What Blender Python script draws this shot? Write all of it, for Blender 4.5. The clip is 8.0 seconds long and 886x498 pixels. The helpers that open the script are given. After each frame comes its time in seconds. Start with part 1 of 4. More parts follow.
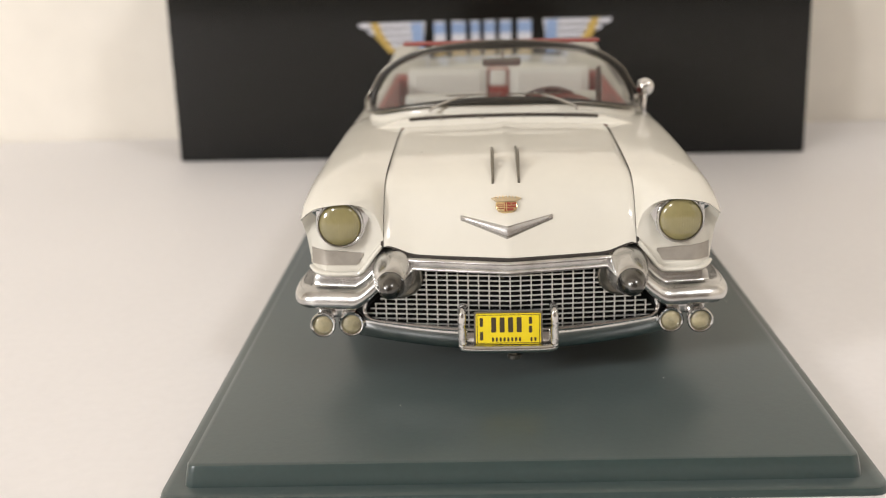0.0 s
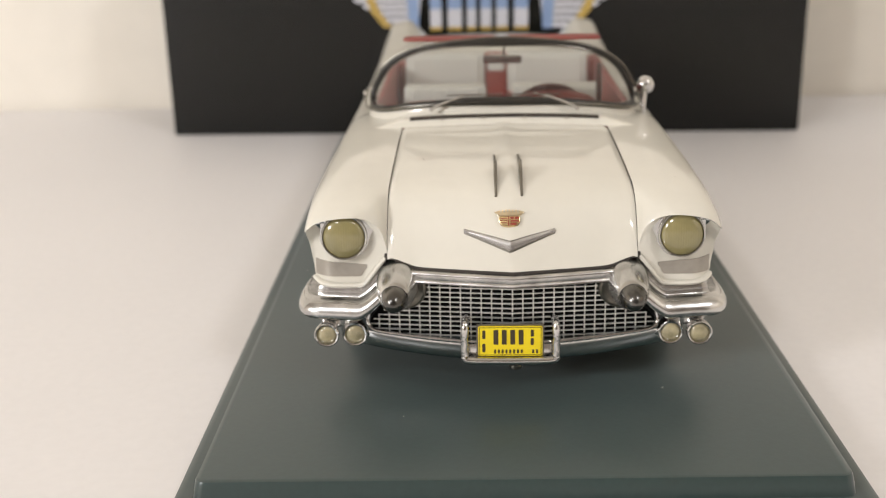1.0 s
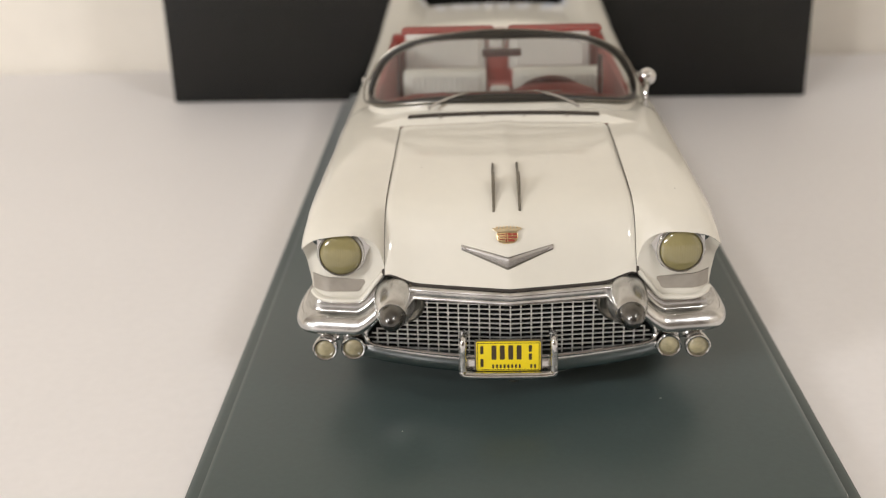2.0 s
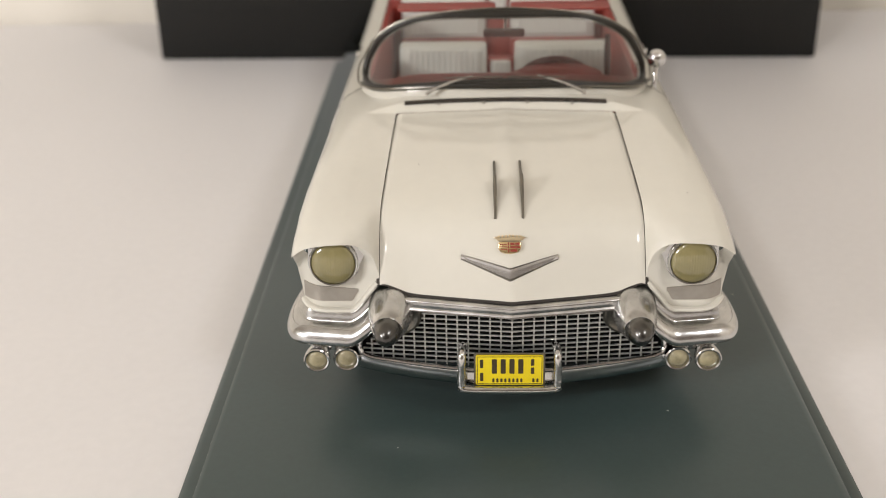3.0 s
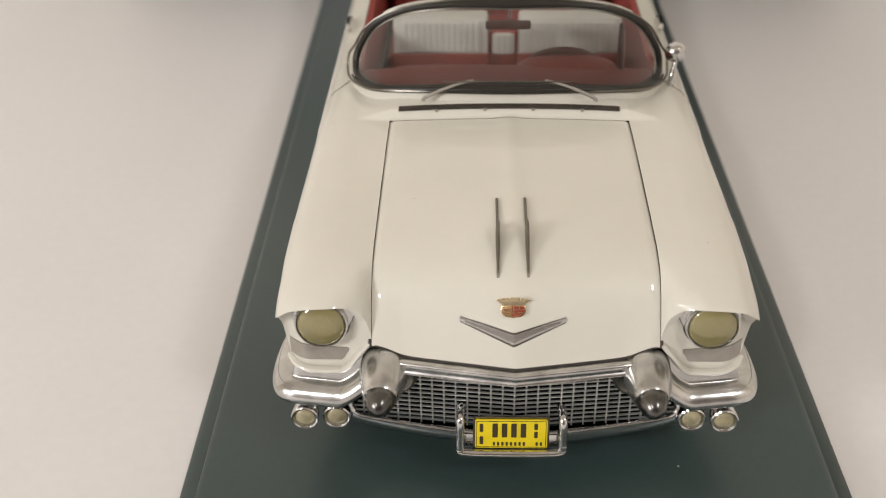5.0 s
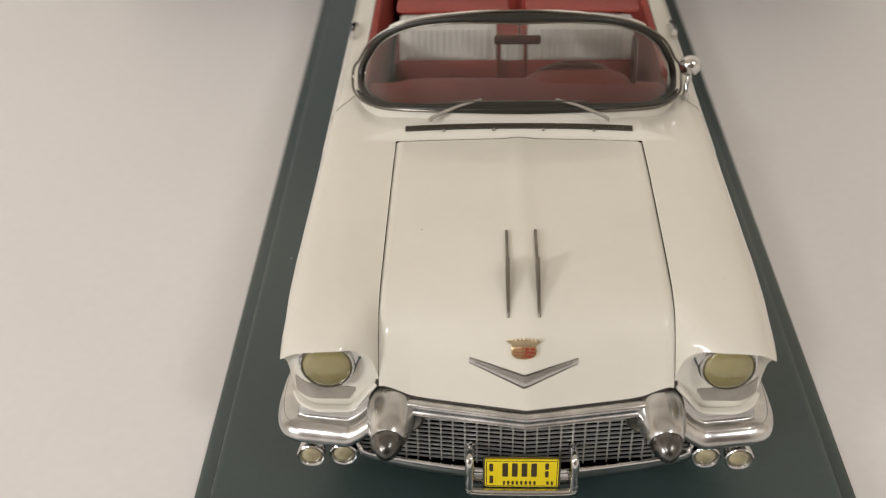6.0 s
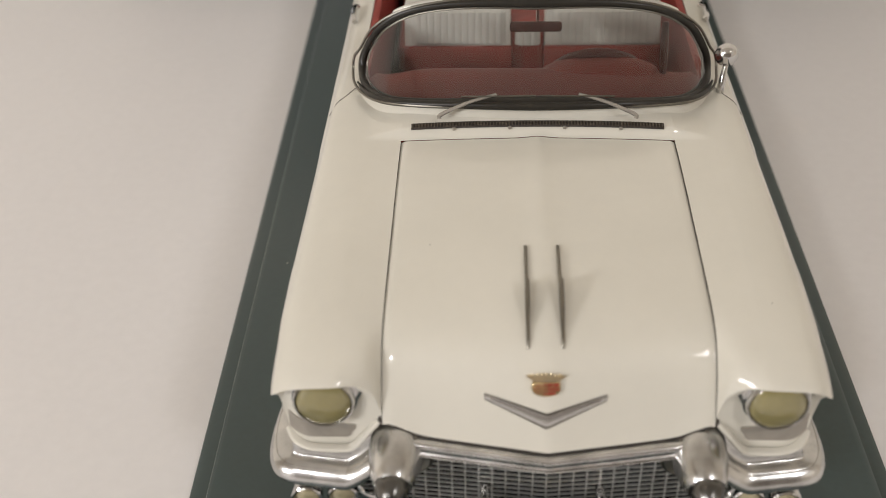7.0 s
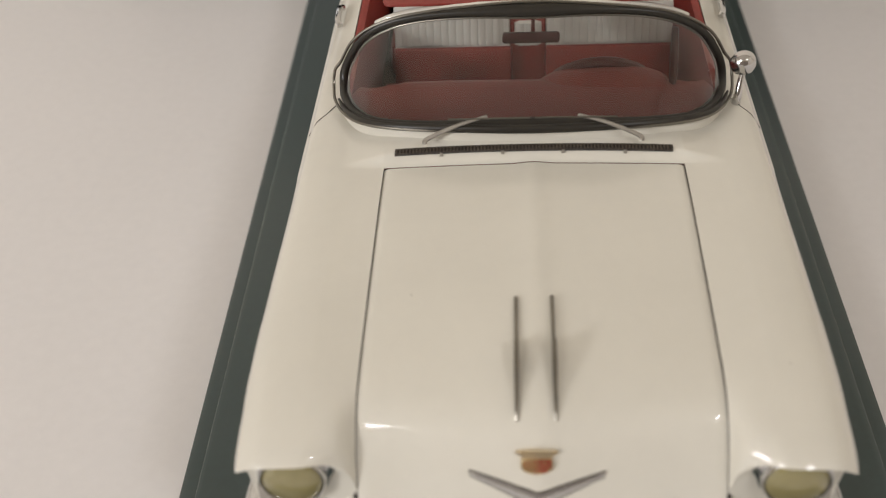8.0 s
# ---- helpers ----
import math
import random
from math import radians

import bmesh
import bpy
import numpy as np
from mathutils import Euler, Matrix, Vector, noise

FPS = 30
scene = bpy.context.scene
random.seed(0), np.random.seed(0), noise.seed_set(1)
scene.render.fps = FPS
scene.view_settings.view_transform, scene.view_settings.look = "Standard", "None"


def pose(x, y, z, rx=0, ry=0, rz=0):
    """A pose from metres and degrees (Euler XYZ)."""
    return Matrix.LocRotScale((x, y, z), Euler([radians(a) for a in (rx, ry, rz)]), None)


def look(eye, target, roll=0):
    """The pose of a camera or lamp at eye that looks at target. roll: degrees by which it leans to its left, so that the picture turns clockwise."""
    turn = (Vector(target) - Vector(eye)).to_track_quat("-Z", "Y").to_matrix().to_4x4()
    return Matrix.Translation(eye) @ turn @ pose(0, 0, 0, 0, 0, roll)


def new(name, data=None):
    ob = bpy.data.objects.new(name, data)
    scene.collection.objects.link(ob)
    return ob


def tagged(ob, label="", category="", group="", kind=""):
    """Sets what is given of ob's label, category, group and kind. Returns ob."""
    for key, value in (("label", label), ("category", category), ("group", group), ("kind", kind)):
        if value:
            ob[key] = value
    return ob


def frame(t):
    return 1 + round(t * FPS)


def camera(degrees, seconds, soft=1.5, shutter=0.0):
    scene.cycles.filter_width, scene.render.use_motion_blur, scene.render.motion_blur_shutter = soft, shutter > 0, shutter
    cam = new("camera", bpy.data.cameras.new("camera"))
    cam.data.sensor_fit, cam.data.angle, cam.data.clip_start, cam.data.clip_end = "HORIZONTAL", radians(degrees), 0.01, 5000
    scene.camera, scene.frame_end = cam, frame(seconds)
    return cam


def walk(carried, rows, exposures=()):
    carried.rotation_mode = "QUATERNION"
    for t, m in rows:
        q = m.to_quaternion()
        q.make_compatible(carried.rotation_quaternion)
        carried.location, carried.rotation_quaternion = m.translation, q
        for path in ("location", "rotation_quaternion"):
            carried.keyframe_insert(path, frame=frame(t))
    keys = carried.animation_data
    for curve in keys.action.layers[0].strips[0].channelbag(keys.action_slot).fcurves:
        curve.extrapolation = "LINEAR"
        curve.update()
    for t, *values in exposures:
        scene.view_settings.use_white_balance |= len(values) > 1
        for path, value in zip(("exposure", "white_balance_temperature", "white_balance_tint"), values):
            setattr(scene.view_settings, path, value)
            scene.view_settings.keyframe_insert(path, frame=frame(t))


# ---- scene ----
# A die-cast model of a white 1950s convertible on a plinth, on a table in front of a black card box.
# Lengths below are in centimetres; S turns them into metres.
S = 0.01
FOCUS = 11.0
cam = camera(43.6, 8.0, soft=1.0)
cam.data.dof.use_dof, cam.data.dof.focus_distance, cam.data.dof.aperture_fstop = True, FOCUS * S, 37
PATH = [
    (0, (-0.271, -11.129, 4.742), (-0.337, -9.205, 4.198), -1.81),
    (0.5, (-0.341, -10.931, 5.064), (-0.398, -9.021, 4.476), -1.37),
    (1, (-0.425, -11.000, 5.469), (-0.470, -9.105, 4.829), -1.34),
    (1.5, (-0.297, -10.947, 5.964), (-0.360, -9.076, 5.261), -2.18),
    (1.7, (-0.286, -10.847, 6.093), (-0.350, -8.983, 5.371), -2.06),
    (2.8, (-0.400, -9.839, 6.835), (-0.448, -8.040, 5.965), -1.38),
    (3, (-0.349, -9.670, 6.824), (-0.402, -7.875, 5.944), -1.47),
    (3.5, (-0.182, -9.148, 7.046), (-0.261, -7.382, 6.111), -2.27),
    (4, (-0.250, -8.785, 7.397), (-0.319, -7.051, 6.402), -1.71),
    (4.5, (-0.496, -8.303, 7.613), (-0.520, -6.597, 6.569), -0.39),
    (4.7, (-0.466, -8.092, 7.841), (-0.495, -6.409, 6.762), -0.59),
    (5.8, (-0.266, -7.298, 8.474), (-0.343, -5.677, 7.306), -2.22),
    (6, (-0.406, -7.158, 8.563), (-0.464, -5.547, 7.379), -1.62),
    (6.5, (-0.577, -6.475, 8.330), (-0.622, -4.880, 7.124), -0.91),
    (7, (-0.485, -5.953, 8.215), (-0.553, -4.378, 6.985), -1.91),
    (7.5, (-0.256, -5.163, 8.143), (-0.361, -3.625, 6.870), -3.45),
    (8, (-0.130, -4.692, 8.276), (-0.253, -3.181, 6.972), -4.18),
]
walk(cam, [(t, look(Vector(eye) * S, Vector(target) * S, roll)) for t, eye, target, roll in PATH],
     exposures=[(0.0, 0.04), (1.5, -0.09), (4.0, -0.19), (8.0, -0.42)])

# ---- light ----
world = bpy.data.worlds.new("room_air")
world.use_nodes = True
world.node_tree.nodes["Background"].inputs["Color"].default_value = (0.9, 0.86, 0.8, 1)
world.node_tree.nodes["Background"].inputs["Strength"].default_value = 0.3
scene.world = world


def lamp_light(x, y, z, size, watts, colour, target=None):
    data = bpy.data.lights.new("lamp_light", "AREA")
    data.shape, data.size, data.energy, data.color = "DISK", size * S, watts, colour
    ob = new("lamp_light", data)
    ob.matrix_world = look(Vector((x, y, z)) * S, Vector(target or (x, y + 0.01, 0)) * S)
    return ob


LAMPS = ((-105, -175, 24, 22.5), (112, -122, 34, 17.0))
for lx, ly, size, watts in LAMPS:
    lamp_light(lx, ly, 161.5, size, watts, (0.99, 0.975, 0.99))
FLOOR_LAMP = (-138, -112, 64)
lamp_light(*FLOOR_LAMP, 36, 17.5, (0.99, 0.975, 0.99), (0, 4, 2))


# ---- materials ----
def material(name, colour, rough=0.5, metal=0.0, grain=0.0, grain_scale=900.0, wear=0.0, wear_scale=60.0, bump=0.0,
             coat=0.0, spec=0.5, rough_var=0.0, coat_rough=0.04, sheen=0.0):
    m = bpy.data.materials.new(name)
    m.use_nodes = True
    nt = m.node_tree
    b = nt.nodes["Principled BSDF"]
    b.inputs["Roughness"].default_value = rough
    b.inputs["Metallic"].default_value = metal
    b.inputs["Coat Weight"].default_value = coat
    b.inputs["Coat Roughness"].default_value = coat_rough
    b.inputs["Specular IOR Level"].default_value = spec
    b.inputs["Sheen Weight"].default_value, b.inputs["Sheen Roughness"].default_value = sheen, 0.4
    b.inputs["Base Color"].default_value = (*colour, 1)
    tc = nt.nodes.new("ShaderNodeTexCoord")

    def noise_node(scale, detail=4.0):
        n = nt.nodes.new("ShaderNodeTexNoise")
        n.inputs["Scale"].default_value, n.inputs["Detail"].default_value = scale, detail
        nt.links.new(tc.outputs["Object"], n.inputs["Vector"])
        return n

    fine, broad = noise_node(grain_scale), noise_node(wear_scale, 3.0)
    if grain or wear:
        last = None
        for node, amount in ((fine, grain), (broad, wear)):
            mix = nt.nodes.new("ShaderNodeMix")
            mix.data_type, mix.blend_type = "RGBA", "MULTIPLY"
            ramp = nt.nodes.new("ShaderNodeMapRange")
            ramp.inputs["From Min"].default_value, ramp.inputs["From Max"].default_value = 0.3, 0.7
            ramp.inputs["To Min"].default_value, ramp.inputs["To Max"].default_value = 1 - amount, 1 + amount * 0.4
            nt.links.new(node.outputs["Fac"], ramp.inputs["Value"])
            mix.inputs["Factor"].default_value = 1.0
            if last is None:
                mix.inputs["A"].default_value = (*colour, 1)
            else:
                nt.links.new(last, mix.inputs["A"])
            nt.links.new(ramp.outputs["Result"], mix.inputs["B"])
            last = mix.outputs["Result"]
        nt.links.new(last, b.inputs["Base Color"])
    if rough_var:
        mr = nt.nodes.new("ShaderNodeMapRange")
        mr.inputs["To Min"].default_value, mr.inputs["To Max"].default_value = max(0.02, rough - rough_var), rough + rough_var
        nt.links.new(broad.outputs["Fac"], mr.inputs["Value"])
        nt.links.new(mr.outputs["Result"], b.inputs["Roughness"])
    if bump:
        bp = nt.nodes.new("ShaderNodeBump")
        bp.inputs["Strength"].default_value, bp.inputs["Distance"].default_value = 0.4, bump * S
        nt.links.new(fine.outputs["Fac"], bp.inputs["Height"])
        nt.links.new(bp.outputs["Normal"], b.inputs["Normal"])
    return m


def glass_material(name, tint, gloss=1.0):
    m = bpy.data.materials.new(name)
    m.use_nodes = True
    nt = m.node_tree
    nt.nodes.remove(nt.nodes["Principled BSDF"])
    out = nt.nodes["Material Output"]
    clear, shine, mix, fres = (nt.nodes.new("ShaderNodeBsdf" + k) if k in ("Transparent", "Glossy") else nt.nodes.new("ShaderNode" + k)
                               for k in ("Transparent", "Glossy", "MixShader", "Fresnel"))
    clear.inputs["Color"].default_value = (*tint, 1)
    shine.inputs["Roughness"].default_value = 0.06
    fres.inputs["IOR"].default_value = 1.68
    nt.links.new(fres.outputs["Fac"], mix.inputs["Fac"])
    nt.links.new(clear.outputs["BSDF"], mix.inputs[1])
    nt.links.new(shine.outputs["BSDF"], mix.inputs[2])
    # Pale diffuse veil mixed in, standing in for the ceiling's reflection on the glass.
    veil, haze = nt.nodes.new("ShaderNodeBsdfDiffuse"), nt.nodes.new("ShaderNodeMixShader")
    veil.inputs["Color"].default_value = (0.8, 0.78, 0.74, 1)
    haze.inputs["Fac"].default_value = 0.010
    nt.links.new(clear.outputs["BSDF"], haze.inputs[1])
    nt.links.new(veil.outputs["BSDF"], haze.inputs[2])
    nt.links.new(haze.outputs["Shader"], mix.inputs[1])
    nt.links.new(mix.outputs["Shader"], out.inputs["Surface"])
    return m


PAINT = material("cream_white_paint", (0.68, 0.652, 0.57), 0.5, coat=0.8, coat_rough=0.07, spec=0.25, wear=0.03, wear_scale=90, grain=0.01)
CHROME = material("chrome", (0.65, 0.645, 0.635), 0.12, metal=1.0, rough_var=0.05, wear=0.14, wear_scale=420, bump=0.004, grain_scale=500)
WORN = material("worn_chrome", (0.63, 0.625, 0.61), 0.24, metal=1.0, rough_var=0.08, grain=0.1, grain_scale=600, wear=0.25, wear_scale=300, bump=0.004)
DULL_CHROME = material("dull_chrome", (0.22, 0.205, 0.175), 0.33, metal=1.0, grain=0.1, grain_scale=500)
SILVER = material("etched_silver", (0.70, 0.69, 0.66), 0.38, metal=0.8, grain=0.06)
GRILLE_BLACK = material("grille_black", (0.006, 0.006, 0.005), 0.7, grain=0.2, spec=0.15)
# Chrome tip; the dark it mirrors is put into the base colour, with mottling.
TIP = material("dark_reflection_tip", (0.17, 0.165, 0.155), 0.24, metal=1.0, grain=0.3, grain_scale=700, wear=0.3, wear_scale=300)
BRIGHT = material("soft_chrome", (0.60, 0.59, 0.57), 0.22, metal=0.9, grain=0.08, grain_scale=900)
SATIN = material("satin_silver_paint", (0.38, 0.35, 0.305), 0.4, metal=0.5, grain=0.08, grain_scale=1200)
RUBBER = material("black_rubber", (0.022, 0.019, 0.014), 0.34, spec=0.4, grain=0.2, grain_scale=800, bump=0.003)
VENT = material("vent_brown", (0.085, 0.066, 0.045), 0.6, grain=0.3, grain_scale=700)
# Dark tone for joints, recesses and the shade strip under the hood lip.
GAP = material("joint_and_shade_dark", (0.045, 0.037, 0.030), 0.8, grain=0.2)
MAROON = material("maroon_plastic", (0.10, 0.018, 0.014), 0.35, grain=0.1, grain_scale=1200)
RED = material("red_vinyl", (0.255, 0.036, 0.026), 0.45, grain=0.12, grain_scale=1500, wear=0.1, bump=0.003)
WHITE_VINYL = material("white_vinyl", (0.54, 0.525, 0.48), 0.5, grain=0.05, grain_scale=1500, wear=0.06, bump=0.003)
LENS = material("yellowed_lens", (0.26, 0.225, 0.10), 0.14, coat=1.0, wear=0.14, wear_scale=250, grain=0.06, grain_scale=900)
FOG_LENS = material("amber_lens", (0.40, 0.35, 0.21), 0.15, coat=1.0, wear=0.35, wear_scale=900)
PLINTH = material("dark_green_grey_plastic", (0.024, 0.045, 0.042), 0.34, spec=0.62, sheen=0.55, grain=0.10, grain_scale=1500, wear=0.06, wear_scale=22,
                  bump=0.002, rough_var=0.05)
CARD = material("black_glossy_card", (0.008, 0.008, 0.0065), 0.17, spec=0.32, grain=0.25, grain_scale=700, wear=0.2, wear_scale=30, rough_var=0.05)
TABLE = material("white_table", (0.785, 0.763, 0.752), 0.55, grain=0.02, grain_scale=700, wear=0.03, wear_scale=14)
WALL = material("cream_wall", (0.84, 0.79, 0.70), 0.85, grain=0.03, grain_scale=120, wear=0.03, wear_scale=5, bump=0.02)
TAUPE = material("taupe_wall", (0.30, 0.27, 0.24), 0.85, grain=0.04, grain_scale=120, wear=0.05, wear_scale=5, bump=0.02)
CEIL = material("white_ceiling", (0.82, 0.79, 0.73), 0.9, grain=0.03, grain_scale=60, wear=0.03, wear_scale=4)
FLOOR = material("oak_floor", (0.30, 0.19, 0.11), 0.5, grain=0.2, grain_scale=60, wear=0.2, wear_scale=5)
YELLOW = material("plate_yellow", (0.80, 0.62, 0.01), 0.4, grain=0.05, wear=0.05)
INK = material("dark_ink", (0.05, 0.035, 0.015), 0.5, grain=0.1)
GOLD = material("gold", (0.80, 0.62, 0.34), 0.25, metal=1.0, grain=0.15, grain_scale=900)
PALE_GOLD = material("pale_gold", (0.80, 0.67, 0.45), 0.3, metal=1.0, grain=0.1, grain_scale=900)
ENAMEL = material("red_enamel", (0.28, 0.048, 0.028), 0.3, coat=0.5, grain=0.1)
PRINT_WHITE = material("printed_white", (0.62, 0.62, 0.66), 0.4, grain=0.04, wear=0.05)
PRINT_BLUE = material("printed_blue", (0.26, 0.36, 0.56), 0.4, grain=0.05, wear=0.1)
PRINT_GOLD = material("printed_gold", (0.55, 0.38, 0.10), 0.4, grain=0.1, wear=0.2, wear_scale=200)
TYRE = material("tyre_rubber", (0.02, 0.02, 0.02), 0.7, grain=0.2, bump=0.004)
WHITEWALL = material("whitewall", (0.7, 0.68, 0.63), 0.6, grain=0.05)
GLASS = glass_material("clear_glass", (0.76, 0.77, 0.745))


# ---- builders ----
def curve(ts, vs):
    """A smooth function through the given values (monotone cubic)."""
    ts, vs = np.array(ts, float), np.array(vs, float)
    h = np.diff(ts)
    d = np.diff(vs) / h
    m = np.zeros(len(ts))
    m[0], m[-1] = d[0], d[-1]
    for i in range(1, len(ts) - 1):
        if d[i - 1] * d[i] > 0:
            w1, w2 = 2 * h[i] + h[i - 1], h[i] + 2 * h[i - 1]
            m[i] = (w1 + w2) / (w1 / d[i - 1] + w2 / d[i])

    def f(x):
        x = min(max(x, ts[0]), ts[-1])
        i = min(int(np.searchsorted(ts, x, side="right")) - 1, len(ts) - 2)
        u = (x - ts[i]) / h[i]
        return float((1 + 2 * u) * (1 - u) ** 2 * vs[i] + u * (1 - u) ** 2 * h[i] * m[i]
                     + u * u * (3 - 2 * u) * vs[i + 1] + u * u * (u - 1) * h[i] * m[i + 1])
    return f


def part(name, bm, mat, parent=None, label="", smooth=True, m=None, bevel=0.0, sharp=38):
    """Links a bmesh (in centimetres) as one mesh object under parent."""
    if bevel:
        edges = [e for e in bm.edges if len(e.link_faces) == 2 and e.calc_face_angle(0) > 0.5]
        bmesh.ops.bevel(bm, geom=edges, offset=bevel, segments=2, affect="EDGES", profile=0.6)
    if m is not None:
        bm.transform(m)
    bm.transform(Matrix.Scale(S, 4))
    me = bpy.data.meshes.new(name)
    bm.to_mesh(me)
    bm.free()
    if smooth:
        me.polygons.foreach_set("use_smooth", [True] * len(me.polygons))
        me.set_sharp_from_angle(angle=radians(sharp))
    me.materials.append(mat)
    ob = new(name, me)
    ob.parent = parent
    if label:
        ob["label"] = label
    return ob


def thing(name, label, category, at=(0, 0, 0), turn=(0, 0, 0), group="", kind=""):
    ob = new(name)
    ob.empty_display_size = 0.01
    ob.matrix_world = pose(at[0] * S, at[1] * S, at[2] * S, *turn)
    return tagged(ob, label, category, group, kind)


def sheet(rows, close=False, flip=False, keep=None):
    """A surface through rows of points."""
    bm = bmesh.new()
    vs = [[bm.verts.new(p) for p in row] for row in rows]
    n = len(rows[0])
    for i in range(len(rows) - 1):
        for j in range(n if close else n - 1):
            if keep and not keep(i, j):
                continue
            k = (j + 1) % n
            quad = [vs[i][j], vs[i][k], vs[i + 1][k], vs[i + 1][j]]
            try:
                bm.faces.new(quad[::-1] if flip else quad)
            except ValueError:
                pass
    bmesh.ops.delete(bm, geom=[v for v in bm.verts if not v.link_faces], context="VERTS")
    return bm


def thicken(bm, depth, out=(0, -0.3, 1)):
    """Gives an open sheet a thickness, inward from its side that faces out."""
    bmesh.ops.recalc_face_normals(bm, faces=bm.faces)
    bm.normal_update()
    if sum((f.normal * f.calc_area() for f in bm.faces), Vector()).dot(Vector(out)) < 0:
        bmesh.ops.reverse_faces(bm, faces=bm.faces)
    bm.normal_update()
    bmesh.ops.solidify(bm, geom=bm.faces[:], thickness=depth)
    return bm


def block(x0, x1, y0, y1, z0, z1):
    bm = bmesh.new()
    bmesh.ops.create_cube(bm, size=1)
    for v in bm.verts:
        v.co = Vector(((x0 + x1) / 2 + v.co.x * (x1 - x0), (y0 + y1) / 2 + v.co.y * (y1 - y0), (z0 + z1) / 2 + v.co.z * (z1 - z0)))
    return bm


def smooth_line(points, n=8, closed=False):
    """Catmull-Rom through points."""
    p = [Vector(q) for q in points]
    out = []
    count = len(p) if closed else len(p) - 1
    for i in range(count):
        a, b, c, d = ((p[(i + k) % len(p)] for k in (-1, 0, 1, 2)) if closed
                      else (p[max(i - 1, 0)], p[i], p[i + 1], p[min(i + 2, len(p) - 1)]))
        for s in range(n):
            t = s / n
            out.append(0.5 * ((2 * b) + (c - a) * t + (2 * a - 5 * b + 4 * c - d) * t * t + (3 * b - a - 3 * c + d) * t ** 3))
    if not closed:
        out.append(p[-1])
    return out


def tube(points, radius, sides=10, closed=False, flat=1.0, up=(0, 0, 1)):
    """A round (or flattened) bar along points; radius is a number or a function of 0..1."""
    pts, rows = [Vector(q) for q in points], []
    n = len(pts)
    for i, p in enumerate(pts):
        a, b = (pts[(i - 1) % n], pts[(i + 1) % n]) if closed else (pts[max(i - 1, 0)], pts[min(i + 1, n - 1)])
        t = (b - a).normalized()
        side = t.cross(Vector(up))
        side = side.normalized() if side.length > 1e-4 else Vector((1, 0, 0))
        over = side.cross(t)
        r = radius(i / (n - 1)) if callable(radius) else radius
        rows.append([p + side * (r * flat * math.cos(2 * math.pi * k / sides)) + over * (r * math.sin(2 * math.pi * k / sides)) for k in range(sides)])
    if closed:
        rows.append(rows[0])
    bm = sheet(rows, close=True)
    if closed:
        bmesh.ops.remove_doubles(bm, verts=bm.verts, dist=1e-5)
    else:
        bmesh.ops.holes_fill(bm, edges=[e for e in bm.edges if e.is_boundary], sides=0)
    bmesh.ops.recalc_face_normals(bm, faces=bm.faces)
    return bm


def lathe(profile, sides=28):
    """Turns a profile of (radius, height) about the local z axis."""
    rows = [[Vector((r * math.cos(2 * math.pi * k / sides), r * math.sin(2 * math.pi * k / sides), h)) for k in range(sides)] for r, h in profile]
    bm = sheet(rows, close=True)
    bmesh.ops.remove_doubles(bm, verts=bm.verts, dist=1e-5)
    bmesh.ops.holes_fill(bm, edges=[e for e in bm.edges if e.is_boundary], sides=0)
    bmesh.ops.recalc_face_normals(bm, faces=bm.faces)
    return bm


def slab(outline, depth, m=None):
    """A flat plate of the given outline (x, z), from y = 0 towards -y by depth."""
    bm = bmesh.new()
    face = bm.faces.new([bm.verts.new((x, 0, z)) for x, z in outline])
    bmesh.ops.recalc_face_normals(bm, faces=[face])
    got = bmesh.ops.extrude_face_region(bm, geom=[face])
    for v in got["geom"]:
        if isinstance(v, bmesh.types.BMVert):
            v.co.y -= depth
    bmesh.ops.recalc_face_normals(bm, faces=bm.faces)
    if m is not None:
        bm.transform(m)
    return bm


def round_rect(w, h, r, n=4):
    out = []
    for cx, cz, a0 in ((w / 2 - r, h / 2 - r, 0), (-w / 2 + r, h / 2 - r, 90), (-w / 2 + r, -h / 2 + r, 180), (w / 2 - r, -h / 2 + r, 270)):
        for k in range(n + 1):
            a = radians(a0 + 90 * k / n)
            out.append((cx + r * math.cos(a), cz + r * math.sin(a)))
    return out


def facing(x, y, z, pitch=0, yaw=0, roll=0):
    """Places a lathe so that its axis points forward (-y), nose pitched up by pitch and turned by yaw."""
    return Matrix.Translation((x, y, z)) @ Euler((radians(90 - pitch), radians(roll), radians(yaw))).to_matrix().to_4x4()


def mirrored(bm):
    """The same shape on the other side of the car."""
    bm = bm.copy()
    bm.transform(Matrix.Scale(-1, 4, (1, 0, 0)))
    bmesh.ops.reverse_faces(bm, faces=bm.faces)
    return bm


def both(name, bm, mat, parent, label="", **more):
    """A part on each side of the car."""
    twin = mirrored(bm)
    return part(name, bm, mat, parent, label, **more), part(name, twin, mat, parent, label, **more)


# ---- room ----
def structure(name, bm, mat, label, category):
    ob = part(name, bm, mat, smooth=False)
    return tagged(ob, label, category, kind="structure")


FLOOR_Z, CEILING_Z, TABLE_Z = -75.0, 165.0, -0.29
structure("floor", block(-180, 180, -260, 26, FLOOR_Z - 4, FLOOR_Z), FLOOR, "oak floor of the room", "floor")
structure("ceiling", block(-180, 180, -260, 26, CEILING_Z, CEILING_Z + 4), CEIL, "plain white ceiling of the room", "ceiling")
back = block(-180, 180, 0, 6, FLOOR_Z, CEILING_Z)
back.transform(Matrix.Translation((0, 18.6, 0)))
structure("wall_north", back, WALL, "cream painted wall behind the table", "wall")
